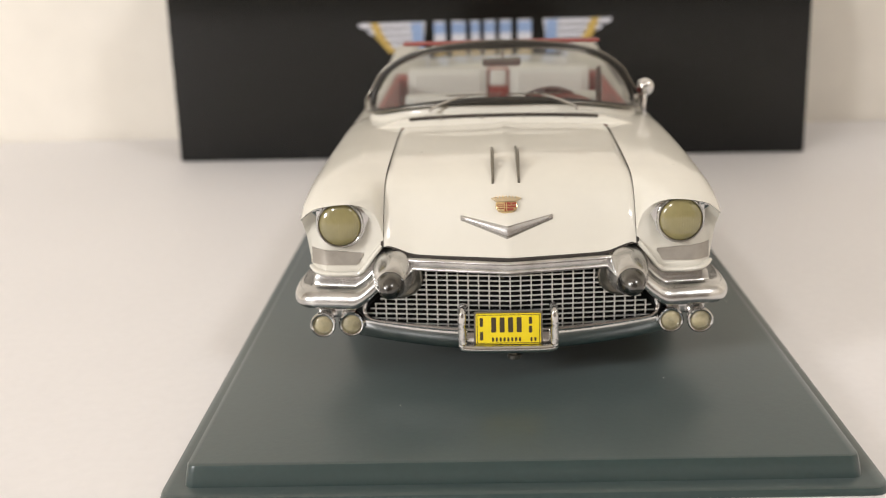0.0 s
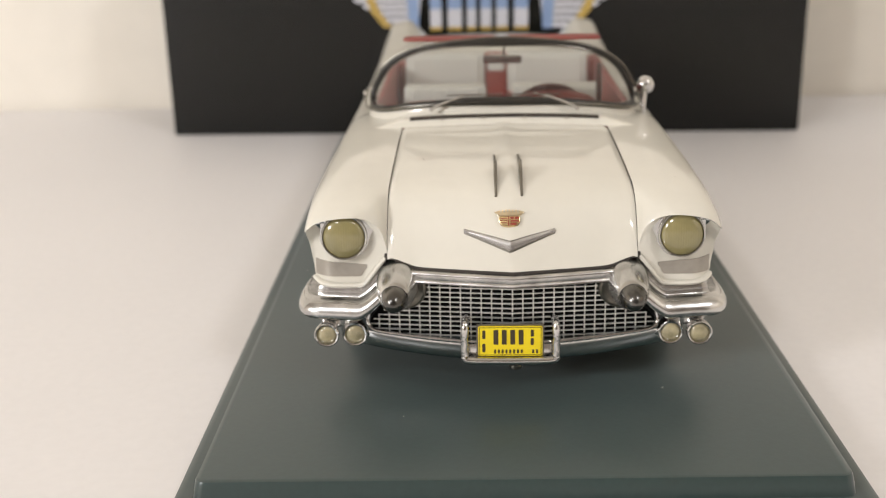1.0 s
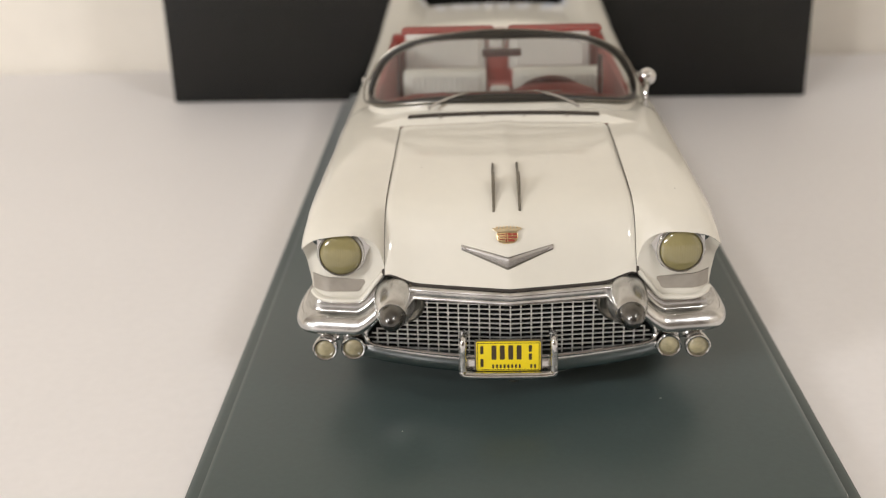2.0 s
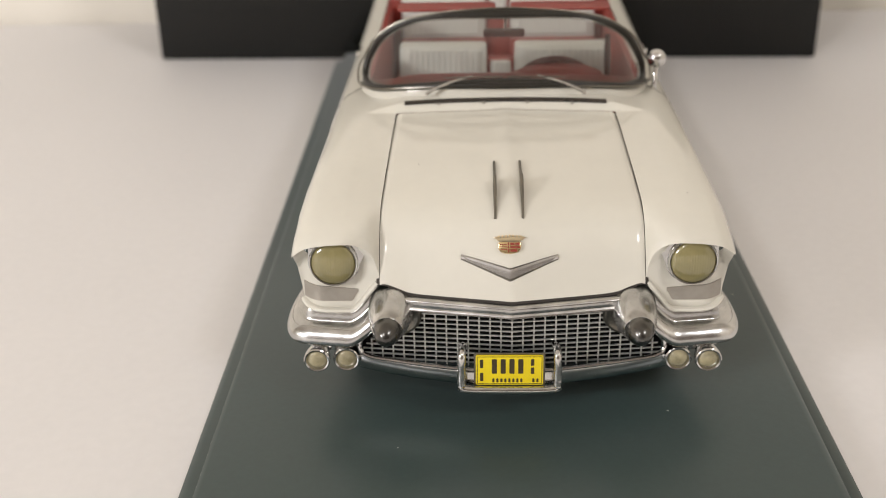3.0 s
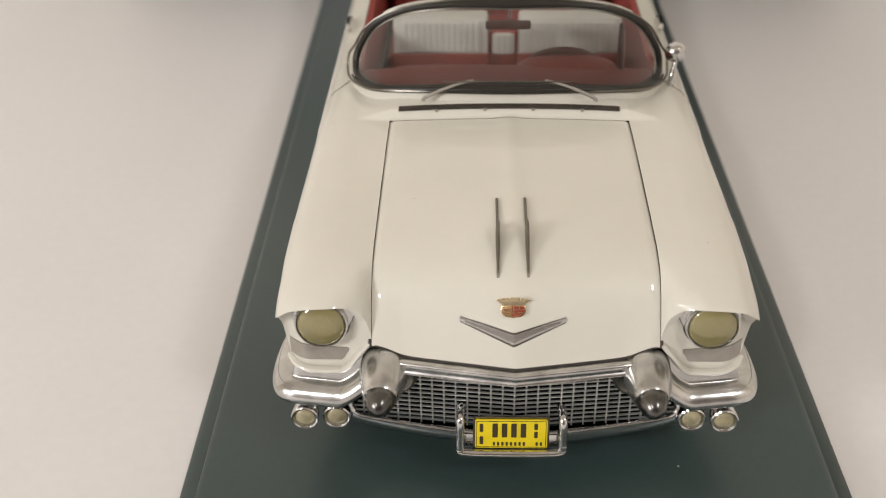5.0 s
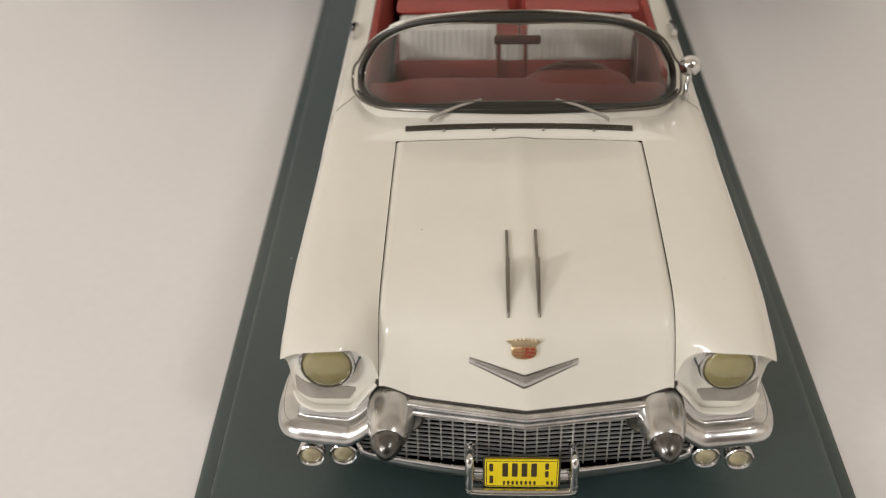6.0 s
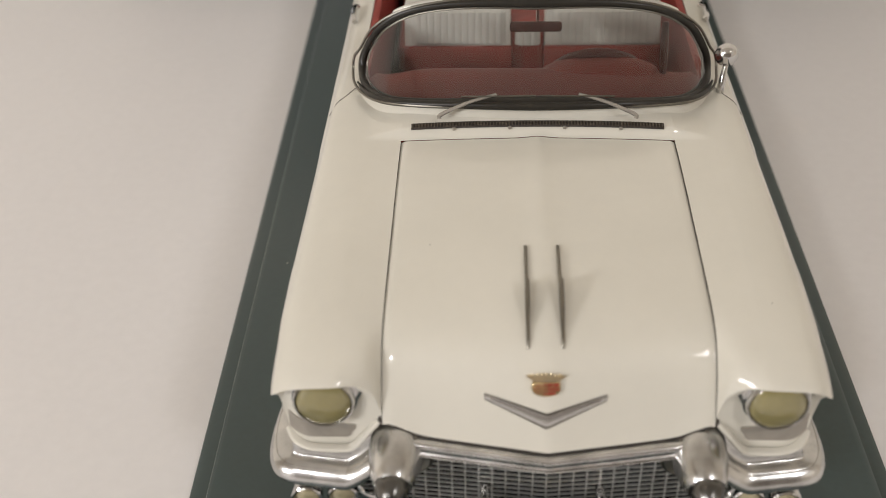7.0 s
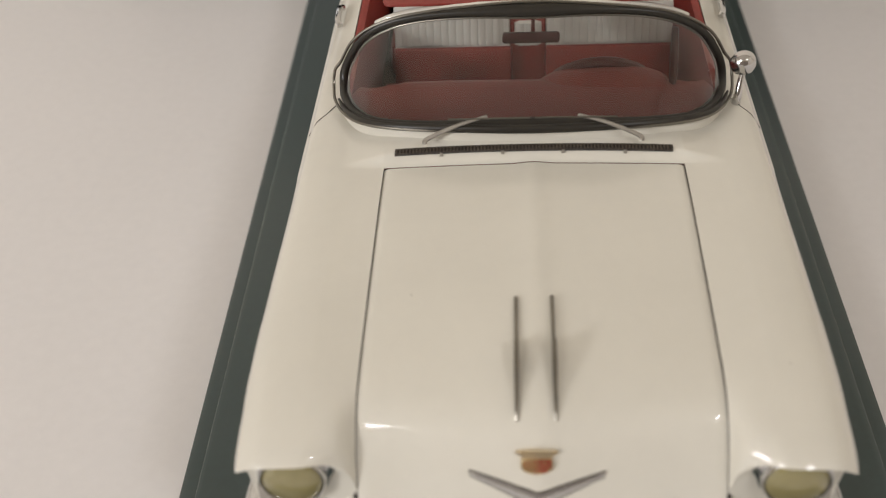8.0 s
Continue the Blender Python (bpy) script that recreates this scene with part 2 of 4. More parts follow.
# Unseen wall behind the camera; its dark tone is added to darken chrome reflections.
structure("wall_south", block(-180, 180, -266, -260, FLOOR_Z, CEILING_Z), TAUPE, "unseen taupe wall, toned dark for the chrome reflections", "wall")
structure("wall_west", block(-186, -180, -260, 26, FLOOR_Z, CEILING_Z), WALL, "cream painted wall", "wall")
structure("wall_east", block(180, 186, -260, 26, FLOOR_Z, CEILING_Z), WALL, "cream painted wall", "wall")

table = thing("table", "smooth white table standing against a cream wall", "table", (0, 0, FLOOR_Z))
part("tabletop", block(-80, 80, -70, 18.5, TABLE_Z - 3 - FLOOR_Z, TABLE_Z - FLOOR_Z), TABLE, table, bevel=0.3)
for lx in (-74, 74):
    for ly in (-64, 12):
        part("leg", block(lx - 3, lx + 3, ly - 3, ly + 3, 0, TABLE_Z - 3 - FLOOR_Z), TABLE, table, bevel=0.4)

for lx, ly, size, watts in LAMPS:
    lamp = thing("ceiling_lamp", "round white ceiling lamp", "lamp", (lx, ly, CEILING_Z), group="lamps on the ceiling")
    part("base", lathe([(0.01, 0), (size * 0.6, 0), (size * 0.6, -3), (0.01, -3)]), CEIL, lamp)

floor_lamp = thing("floor_lamp", "slim floor lamp with a pale conical shade", "lamp", (FLOOR_LAMP[0], FLOOR_LAMP[1], FLOOR_Z))
lamp_top = FLOOR_LAMP[2] - FLOOR_Z
part("foot", lathe([(0.1, 0), (16, 0), (16, 2), (3, 3.5), (0.1, 3.5)]), SATIN, floor_lamp)
part("pole", tube([(-14, -8, 3), (-14, -8, lamp_top * 0.6), (-13, -7, lamp_top - 4), (-6, -3.5, lamp_top - 1)], 1.1, 10), SATIN, floor_lamp)
part("shade", lathe([(3, 14), (4, 14), (20.5, -1.0), (20, -1.0)], 32), CEIL, floor_lamp, "pale conical shade",
     m=Matrix.Translation((0, 0, lamp_top)) @ (Vector((-FLOOR_LAMP[0], 4 - FLOOR_LAMP[1], 2 - FLOOR_LAMP[2]))).to_track_quat("-Z", "Y").to_matrix().to_4x4() @ Matrix.Translation((0, 0, 1.5)))

# ---- plinth ----
plinth = thing("display_plinth", "dark green-grey plastic display plinth with a stepped rim, on the table", "plinth", (0.06, 6.23, TABLE_Z))
RIM_H = 0.075


def plinth_shape(hx, hy, z0, z1, draft, r):
    rows = []
    for z, s in ((z0, 0), (z0 + (z1 - z0) * 0.5, draft * 0.5), (z1 - 0.03, draft), (z1 - 0.009, draft + 0.009), (z1, draft + 0.03)):
        rows.append([Vector((x, y, z)) for x, y in round_rect(2 * (hx - s), 2 * (hy - s), r)])
    bm = sheet(rows, close=True)
    bmesh.ops.holes_fill(bm, edges=[e for e in bm.edges if e.is_boundary], sides=0)
    bmesh.ops.recalc_face_normals(bm, faces=bm.faces)
    return bm


part("rim", plinth_shape(3.40, 8.16, 0.0, RIM_H, 0.01, 0.18), PLINTH, plinth)
part("deck", plinth_shape(3.19, 7.95, RIM_H + 0.0005, 0.29, 0.03, 0.10), PLINTH, plinth)

# ---- box behind the car ----
BOX_YAW = -2.65
card_box = thing("cardboard_box", "glossy black card box with a winged white and gold printed mark", "box", (-0.08, 14.50, TABLE_Z), (0, 0, BOX_YAW))
part("carton", block(-7.31, 7.31, 0, 7.5, 0, 6.2), CARD, card_box, bevel=0.06)


def print_mark(name, outline, mat, dx=0.0, dz=0.0, lift=0.004):
    part(name, slab([(x + dx, z + dz) for x, z in outline], lift, Matrix.Translation((0, -0.001, 0))), mat, card_box, smooth=False)


# the mark: two spread wings of stacked feathers with a gold leading edge, and three plain light blocks between them
for side in (-1, 1):
    for k in range(5):
        z = 2.44 + 0.15 * k
        inner, outer = 1.42 - 0.02 * k, 2.05 + 0.21 * k
        quill = [(inner, z), (outer - 0.1, z), (outer, z + 0.055), (outer - 0.03, z + 0.11), (inner, z + 0.12)]
        print_mark("feather", [(side * x, q) for x, q in quill][::side], PRINT_WHITE, dx=0.02)
    lead = [(2.02, 2.48), (2.20, 2.48), (2.48, 2.82), (2.60, 3.16), (2.42, 3.16), (2.28, 2.84)]
    print_mark("gold_stripe", [(side * x, q) for x, q in lead][::side], PRINT_GOLD, dx=0.02, lift=0.008)
    print_mark("blue_stripe", [(side * x, q) for x, q in ((1.40, 2.42), (1.62, 2.42), (1.66, 3.14), (1.40, 3.14))][::side], PRINT_BLUE, dx=0.02, lift=0.007)
for x0, w in ((-1.12, 0.72), (-0.28, 0.55), (0.38, 0.72)):
    for a, b in ((0.0, 0.36), (0.56, 1.0)):
        l, r = x0 + a * w, x0 + b * w
        print_mark("light_bar", [(l, 2.48), (r, 2.48), (r, 3.16), (l, 3.16)], PRINT_WHITE)
        print_mark("blue_band", [(l, 2.88), (r, 2.88), (r, 3.12), (l, 3.12)], PRINT_BLUE, lift=0.007)
        print_mark("gold_band", [(l, 2.40), (r, 2.40), (r, 2.475), (l, 2.475)], PRINT_GOLD, lift=0.007)

# ---- the model car ----
car = thing("model_car", "cream-white die-cast convertible with chrome bumpers and red interior, on a plinth", "model car",
            (0.04, 0, 0.0), (0, 0.2, -0.53))

NOSE = curve([0, 0.05, 0.10, 0.17, 0.23, 0.30, 0.37, 0.45, 0.55, 0.68, 0.85, 1.1, 1.5, 2.4, 3.4],
             [1.474, 1.585, 1.695, 1.845, 1.955, 2.052, 2.12, 2.175, 2.222, 2.262, 2.296, 2.325, 2.348, 2.365, 2.345])
LIP = curve([0, 0.9, 1.05, 1.15, 1.25, 1.36], [1.474, 1.482, 1.495, 1.53, 1.562, 1.58])
ORNAMENT_X = -0.027


def front_edge(x):
    return 0.02 + 0.165 * abs(x)


def ease(t):
    t = min(max(t, 0.0), 1.0)
    return t * t * (3 - 2 * t)


def hood_z(x, y):
    d = max(0.0, y - front_edge(x))
    lift = (LIP(abs(x)) - 1.474) * (1 - ease(d / 0.3))
    spine = 0.018 * math.exp(-(x / 0.11) ** 2) * ease((d - 0.35) / 0.8)
    ridge = 0.02 * (math.sqrt(x * x + 0.0036) - 0.06) * ease((d - 0.2) / 0.8)
    camber = 0.030 - 0.021 * ease((d - 1.3) / 1.9)
    return NOSE(d) + lift - camber * x * x * ease(d / 1.2) - ridge + spine


HOOD_W, HOOD_END = 1.342, 3.325


def hood_rows(w, drop, end, n=44):
    xs = [w * k / 30 for k in range(-30, 31)]
    rows = []
    for i in range(n + 1):
        s = (i / n) ** 1.8
        row = []
        for x in xs:
            y0 = front_edge(x)
            y = y0 + (end - y0) * s
            round_off = 0.02 * max(0.0, (abs(x) - w + 0.05) / 0.05) ** 2
            row.append(Vector((x, y, hood_z(x, y) - drop - round_off)))
        rows.append(row)
    return rows


hood_bm = sheet(hood_rows(HOOD_W, 0, HOOD_END))
thicken(hood_bm, 0.03)
part("hood", hood_bm, PAINT, car, "cream-white hood with a faint spine")
part("hood_seam", sheet(hood_rows(1.375, 0.02, 3.345)), GAP, car, "dark seam round the hood")

# body shell: columns from the hood's edge over the fender and down the side
CROWN = curve([0.2, 0.5, 0.9, 1.5, 2.3, 3.2, 4.5, 6.5, 8.5, 10, 11.5, 12.6, 13.0], [2.085, 2.175, 2.235, 2.275, 2.30, 2.305, 2.285, 2.26, 2.27, 2.33, 2.46, 2.58, 2.40])
WIDE = curve([0.4, 1.0, 2.0, 3.5, 6.5, 10.0, 12.0, 13.0], [2.225, 2.235, 2.224, 2.206, 2.206, 2.206, 2.18, 2.10])
INNER = curve([3.3, 3.36, 3.44, 3.6, 4.2, 5.0, 9.2, 10.0, 11.5, 12.6, 13.0], [hood_z(1.335, 3.3), 2.36, 2.40, 2.40, 2.34, 2.28, 2.27, 2.33, 2.33, 2.22, 1.95])
MIDDLE = curve([3.3, 3.36, 3.44, 3.6, 3.8, 4.2, 9.2, 10.0, 11.5, 12.6, 13.0], [2.345, 2.405, 2.445, 2.52, 2.56, 2.50, 2.27, 2.42, 2.40, 2.25, 1.95])


def cowl_edge(y):
    """Height of the cowl where it meets the fender."""
    w = ease((y - 3.337) / 0.09)
    return hood_z(1.346, y) * (1 - w) + INNER(max(y, 3.3)) * w


AXLES, AXLE_Z = (2.55, 10.2), 0.80


def low_edge(y):
    z = 0.42 + 0.28 * (1 - ease((y - 1.6) / 0.9)) + 0.22 * (1 - ease((y - 0.45) / 0.9))
    for k, a in enumerate(AXLES):
        r = 0.95 if k == 0 else 0.72
        if abs(y - a) < r:
            z = max(z, AXLE_Z - (0.0 if k == 0 else 0.15) + math.sqrt(r * r - (y - a) ** 2))
    return z


RISE = [0.0, 0.12, 0.26, 0.42, 0.60, 0.80, 1.0]
STARTS = [0.275, 0.275, 0.265, 0.245, 0.212, 0.178, 0.16, 0.165, 0.195, 0.27, 0.40, 0.46, 0.46, 0.46]
ROLL = [0.0, 0.10, 0.14, 0.12, 0.075, 0.048, 0.04, 0.04, 0.04, 0.03] + [0.0] * 4
UNDER = [0.0, 0.0, 0.0, 0.015, 0.06, 0.09, 0.105, 0.105, 0.10, 0.08, 0.0, 0.0, 0.0, 0.0]


def shell_row(Y):
    """Fender section at station Y, from the hood's edge to the sill."""
    cols = []
    for c in range(14):
        y0 = STARTS[c]
        y = y0 + (1.2 - y0) * Y / 1.2 if Y < 1.2 else Y
        crown, wide = CROWN(y), WIDE(y)
        front = 1 - ease((y - 0.3) / 1.0)
        steep = 1 - ease((y - 0.25) / 0.5)
        edge = cowl_edge(y)
        if c < 7:
            w = RISE[c]
            p = (1.346 + 0.384 * w, y, edge + (crown - edge) * (1 - (1 - w) ** (1.2 + 3.4 * front + 3.0 * steep)))
        elif c == 7:
            p = (1.88, y, crown - 0.012)
        elif c == 8:
            p = (2.08, y, crown - 0.062)
        elif c == 9:
            p = (wide - 0.05 + 0.05 * front, y, crown - 0.16 - 0.06 * front)
        else:
            low, top = low_edge(y), crown - 0.28
            f = (0.0, 0.3, 0.65, 1.0)[c - 10]
            dx = (0.0, 0.0, 0.035, 0.13)[c - 10] + 0.085 * (1 - ease((y - 0.4) / 0.6))
            p = (wide - dx, y, top + (low - top) * f)
        reach = 0.30 if c < 5 else 0.16
        if ROLL[c] and y - y0 < reach:
            s = 1 - (y - y0) / reach
            p = (p[0], p[1], p[2] - ROLL[c] * (1 - math.sqrt(1 - s * s)))
        cols.append(Vector(p))
    return cols


stations = sorted(set([round(0.3 * (k / 10), 3) for k in range(11)] + [round(0.3 + 0.075 * k, 3) for k in range(1, 170)] + [3.337, 3.352, 3.392, 3.41, 3.43, 9.4]))
stations = [s for s in stations if s <= 13.0]
TUB_END = 9.4
FINE = 3


def dense(cols):
    return smooth_line(cols, FINE)


rows = [dense([v + Vector((0, UNDER[c], -0.27 * UNDER[c])) for c, v in enumerate(shell_row(0))])] + [dense(shell_row(s)) for s in stations]


SCREEN_FOOT = curve([0, 0.8, 1.2, 1.5, 1.70, 1.82, 1.9], [3.52, 3.57, 3.70, 3.90, 4.12, 4.36, 4.55])
COLUMN_X = [1.346 + 0.384 * (a + b) / 2 for a, b in zip(RISE, RISE[1:])] + [1.80]


def shell_keep(i, j):
    y = stations[i - 1] + 0.04 if i else 0
    c = j // FINE
    return not (c < 7 and SCREEN_FOOT(COLUMN_X[c]) + 0.10 < y < TUB_END)


FACE_BOTTOM = curve([1.33, 1.40, 1.60, 2.3], [1.585, 1.525, 1.255, 1.25])


def face_y(x, z):
    bend = max(0.0, (x - 1.93) / 0.22)
    inner = max(0.0, (1.60 - x) / 0.25)
    return 0.325 + 0.13 * bend ** 2 - 0.05 * inner - 0.03 * ease((1.5 - z) / 0.3)


right_shell = sheet(rows, flip=True, keep=shell_keep)
# fender front, one surface from under the brow down to the lip, hollowed behind the headlamp
FRONT_N = 14
front_cols = []
for v in rows[0][:9 * FINE + 1]:
    bx = min(v.x, 2.135)
    col = []
    for k in range(FRONT_N + 1):
        u = k / FRONT_N
        z = v.z + (FACE_BOTTOM(bx) - v.z) * u
        y = v.y + (face_y(bx, z) - v.y) * ease(u / 0.3)
        hollow = 0.03 * (1 - ease((math.hypot(v.x - 1.80, z - 1.81) - 0.2) / 0.16)) if 0 < k < FRONT_N else 0.0
        col.append(Vector((v.x + (bx - v.x) * u, y + hollow, z)))
    front_cols.append(col)
outer = rows[0][9 * FINE:]
col = []
for k in range(FRONT_N + 1):
    z = outer[0].z + (1.25 - outer[0].z) * k / FRONT_N
    a, b = next(((p, q) for p, q in zip(outer, outer[1:]) if q.z <= z <= p.z + 1e-6), (outer[-2], outer[-1]))
    col.append(a.lerp(b, (a.z - z) / max(a.z - b.z, 1e-6)))
front_cols.append(col)
tmp = sheet(front_cols)
face_points = np.array([tuple(p) for column in front_cols for p in column])


def fender_face(x, z):
    """How far forward the fender's front lies at x, z."""
    d = np.hypot(face_points[:, 0] - x, face_points[:, 2] - z)
    near = np.argsort(d)[:6]
    w = 1 / (d[near] + 0.004) ** 2
    return float((face_points[near, 1] * w).sum() / w.sum())


me_tmp = bpy.data.meshes.new("tmp")
tmp.to_mesh(me_tmp)
right_shell.from_mesh(me_tmp)
bpy.data.meshes.remove(me_tmp)
tmp.free()
bmesh.ops.remove_doubles(right_shell, verts=right_shell.verts, dist=0.001)
left_shell = mirrored(right_shell)
me_tmp = bpy.data.meshes.new("tmp")
left_shell.to_mesh(me_tmp)
right_shell.from_mesh(me_tmp)
bpy.data.meshes.remove(me_tmp)
left_shell.free()
# cowl and rear deck between the two sides
for y0, y1 in ((3.337, 3.95), (9.4, 13.0)):
    deck_rows = []
    for y in [y for y in stations if y0 <= y <= y1]:
        flat = [MIDDLE(y) + (INNER(y) - MIDDLE(y)) * abs(k / 20) ** 2.2 for k in range(-20, 21)]
        if y0 < 4:
            w = ease((y - y0) / 0.09)
            flat = [hood_z(1.346 * k / 20, y) * (1 - w) + z * w for k, z in zip(range(-20, 21), flat)]
        deck_rows.append([Vector((1.346 * k / 20, y, z)) for k, z in zip(range(-20, 21), flat)])
    tmp = sheet(deck_rows)
    me_tmp = bpy.data.meshes.new("tmp")
    tmp.to_mesh(me_tmp)
    right_shell.from_mesh(me_tmp)
    bpy.data.meshes.remove(me_tmp)
    tmp.free()
# closed tail
side = dense(shell_row(13.0))
mid = [Vector((1.346 * k / 20, 13.0, MIDDLE(13.0) + (INNER(13.0) - MIDDLE(13.0)) * abs(k / 20) ** 2.2)) for k in range(-19, 20)]
rim = [Vector((-v.x, v.y, v.z)) for v in side[::-1]] + mid + side
tail_rows = [rim]
for k in range(1, 8):
    u = k / 7
    tail_rows.append([Vector((v.x * (1 - 0.05 * u * u), 13.0 + 0.12 * math.sin(math.pi * min(1.0, u * 1.1)), v.z + (min(v.z, 0.46) - v.z) * u)) for v in rim])
tmp = sheet(tail_rows)
me_tmp = bpy.data.meshes.new("tmp")
tmp.to_mesh(me_tmp)
right_shell.from_mesh(me_tmp)
bpy.data.meshes.remove(me_tmp)
tmp.free()
bmesh.ops.remove_doubles(right_shell, verts=right_shell.verts, dist=0.002)
part("body", right_shell, PAINT, car, "cream-white painted body shell", sharp=72)
part("underbody", block(-1.6, 1.6, 1.3, 12.6, 0.38, 0.46), RUBBER, car, bevel=0.02)
part("engine_block", block(-1.5, 1.5, 0.7, 3.7, 0.60, 1.2), GAP, car)

# fender fronts round the headlamps
def face_sheet(x0, x1, bottom, top, out=0.0, n=26, m=12):
    rows = []
    for k in range(n + 1):
        x = x0 + (x1 - x0) * k / n
        b, t = bottom(x), top(x)
        rows.append([Vector((x, face_y(x, b + (t - b) * j / m) - out, b + (t - b) * j / m)) for j in range(m + 1)])
    return sheet(rows)


lip = smooth_line([(1.37, 0.285, 1.565), (1.46, 0.27, 1.455), (1.60, 0.25, 1.285), (1.72, 0.245, 1.262), (1.95, 0.26, 1.262), (2.08, 0.33, 1.275), (2.15, 0.45, 1.30)], 6)
both("fender_lip", tube(lip, 0.028, 8, flat=1.5), PAINT, car, "rolled lip along the fender's lower edge")
both("parking_lamp", thicken(face_sheet(1.575, 2.165, curve([1.585, 1.64, 2.15], [1.44, 1.345, 1.345]), curve([1.585, 2.165], [1.475, 1.52]), 0.012), 0.02, (0.2, -1, 0)),
     SATIN, car, "satin grey parking lamp strip")

# headlamps
HX, HY, HZ = 1.80, 0.262, 1.808


def circle_low(r, a0, a1, n):
    return [(HX + r * math.cos(radians(a0 + (a1 - a0) * k / n)), HZ + r * math.sin(radians(a0 + (a1 - a0) * k / n))) for k in range(n + 1)]


almond = [(1.44, 1.935), (1.52, 1.968), (1.62, 2.005), (1.75, 2.03), (1.92, 2.028), (2.00, 2.0), (2.055, 1.96), (2.055, 1.90)] + circle_low(0.268, -2, -172, 16) + [(1.492, 1.86)]
# outer corner of the surround, lying on the fender's face
corner_low, corner_high = curve([1.99, 2.03, 2.08, 2.115], [1.79, 1.86, 1.91, 1.955]), curve([1.99, 2.05, 2.10, 2.115], [2.035, 2.02, 1.985, 1.97])
corner_rows = []
for k in range(11):
    x = 1.99 + 0.125 * k / 10
    a, b = corner_low(x), corner_high(x)
    row = []
    for j in range(9):
        z = a + (b - a) * j / 8
        row.append(Vector((x, fender_face(x, z) - 0.018, z)))
    corner_rows.append(row)
for sgn in (1, -1):
    lamp = part("headlamp", slab([(sgn * x, z) for x, z in almond][::sgn], 0.07, Matrix.Translation((0, 0.355, 0))), CHROME, car, "chrome headlamp surround", bevel=0.008)
    part("bezel", lathe([(0.21, -0.06), (0.246, -0.06), (0.252, 0.0), (0.248, 0.03), (0.238, 0.045), (0.226, 0.04), (0.222, 0.0), (0.21, -0.06)], 40), CHROME, lamp,
         "chrome ring", m=facing(sgn * HX, HY, HZ, 4))
    corner = thicken(sheet(corner_rows), 0.012, (0, -1, 0))
    part("surround_corner", corner if sgn > 0 else mirrored(corner), CHROME, lamp, "chrome outer corner of the surround")
    # The bezel's shade round the lens, put in as a thin dark ring.
    part("lens_shade_ring", tube([(0.229 * math.cos(math.pi * k / 24), 0.229 * math.sin(math.pi * k / 24), 0.043) for k in range(48)], 0.0042, 6, closed=True), DULL_CHROME, lamp,
         "thin dark ring for the bezel shade round the lens", m=facing(sgn * HX, HY, HZ, 4))
    dome = [(0.226, 0.0)] + [(0.226 * math.cos(a), 0.005 + 0.075 * math.sin(a)) for a in [radians(2.5 * k) for k in range(1, 36)]] + [(0.004, 0.08)]
    bm = lathe(dome, 96)
    for v in bm.verts:
        v.co.z += 0.0006 * math.cos(2 * math.pi * v.co.x / 0.026)
    part("lens", bm, LENS, lamp, "yellowed domed glass lens with upright ribs", m=facing(sgn * HX, HY - 0.015, HZ, 4))

# hood ornament, crest and chevron
for sgn in (-1, 1):
    x = 0.139 * sgn + ORNAMENT_X
    ys = [0.49 + 1.10 * k / 44 for k in range(45)]
    top = curve([0.49, 0.52, 0.60, 0.98, 1.04, 1.07, 1.57, 1.59], [0.012, 0.028, 0.045, 0.140, 0.132, 0.044, 0.03, 0.012])
    rows = []
    for k, y in enumerate(ys):
        z0, z1 = hood_z(x, y) - 0.02, hood_z(x, y) + top(y)
        w = 0.015 + (0.005 * ease((y - 0.60) / 0.2) if y < 1.06 else 0.0)
        rows.append([Vector((x - w, y, z0)), Vector((x - w * 0.8, y, (z0 + z1) / 2)), Vector((x - w * 0.9, y, z1 - 0.008)), Vector((x, y, z1)),
                     Vector((x + w * 0.9, y, z1 - 0.008)), Vector((x + w * 0.8, y, (z0 + z1) / 2)), Vector((x + w, y, z0))])
    bm = sheet(rows, close=True)
    bmesh.ops.holes_fill(bm, edges=[e for e in bm.edges if e.is_boundary], sides=0)
    bmesh.ops.recalc_face_normals(bm, faces=bm.faces)
    part("hood_fin", bm, DULL_CHROME, car, "slim chrome fin on the hood")


def hood_point(x, d, lift):
    y = front_edge(x) + d
    return Vector((x, y - 0.7 * lift, hood_z(x, y) + 0.7 * lift))


def chevron(lift, shrink):
    rows = []
    for k in range(-16, 17):
        u = k / 16
        x = 0.487 * u + ORNAMENT_X
        d_mid = 0.112 + 0.062 * abs(u)
        h = (0.026 - 0.014 * abs(u)) * shrink
        rows.append([hood_point(x, d_mid - h, -0.01), hood_point(x, d_mid - h, lift * 0.6), hood_point(x, d_mid, lift), hood_point(x, d_mid + h * 0.9, lift * 0.6), hood_point(x, d_mid + h, -0.01)])
    bm = sheet(rows)
    bmesh.ops.holes_fill(bm, edges=[e for e in bm.edges if e.is_boundary], sides=0)
    bmesh.ops.recalc_face_normals(bm, faces=bm.faces)
    return bm


vee = part("chevron", chevron(0.020, 0.80), BRIGHT, car, "chrome V on the nose of the hood")
# Dark contact edge round the V, put in as a larger dull copy.
part("chevron_contact_edge", chevron(0.005, 1.12), DULL_CHROME, vee)


def on_nose(d, scale=1.0):
    """A place on the hood's centre line: its -y is the surface normal."""
    a, b = hood_point(0, d - 0.03, 0), hood_point(0, d + 0.03, 0)
    t = (b - a).normalized()
    n = Vector((0, -t.z, t.y))
    m = Matrix(((1, 0, 0, 0), (0, -n.y, t.y, 0), (0, -n.z, t.z, 0), (0, 0, 0, 1)))
    return Matrix.Translation(hood_point(ORNAMENT_X, d, 0)) @ m @ Matrix.Scale(scale, 4)


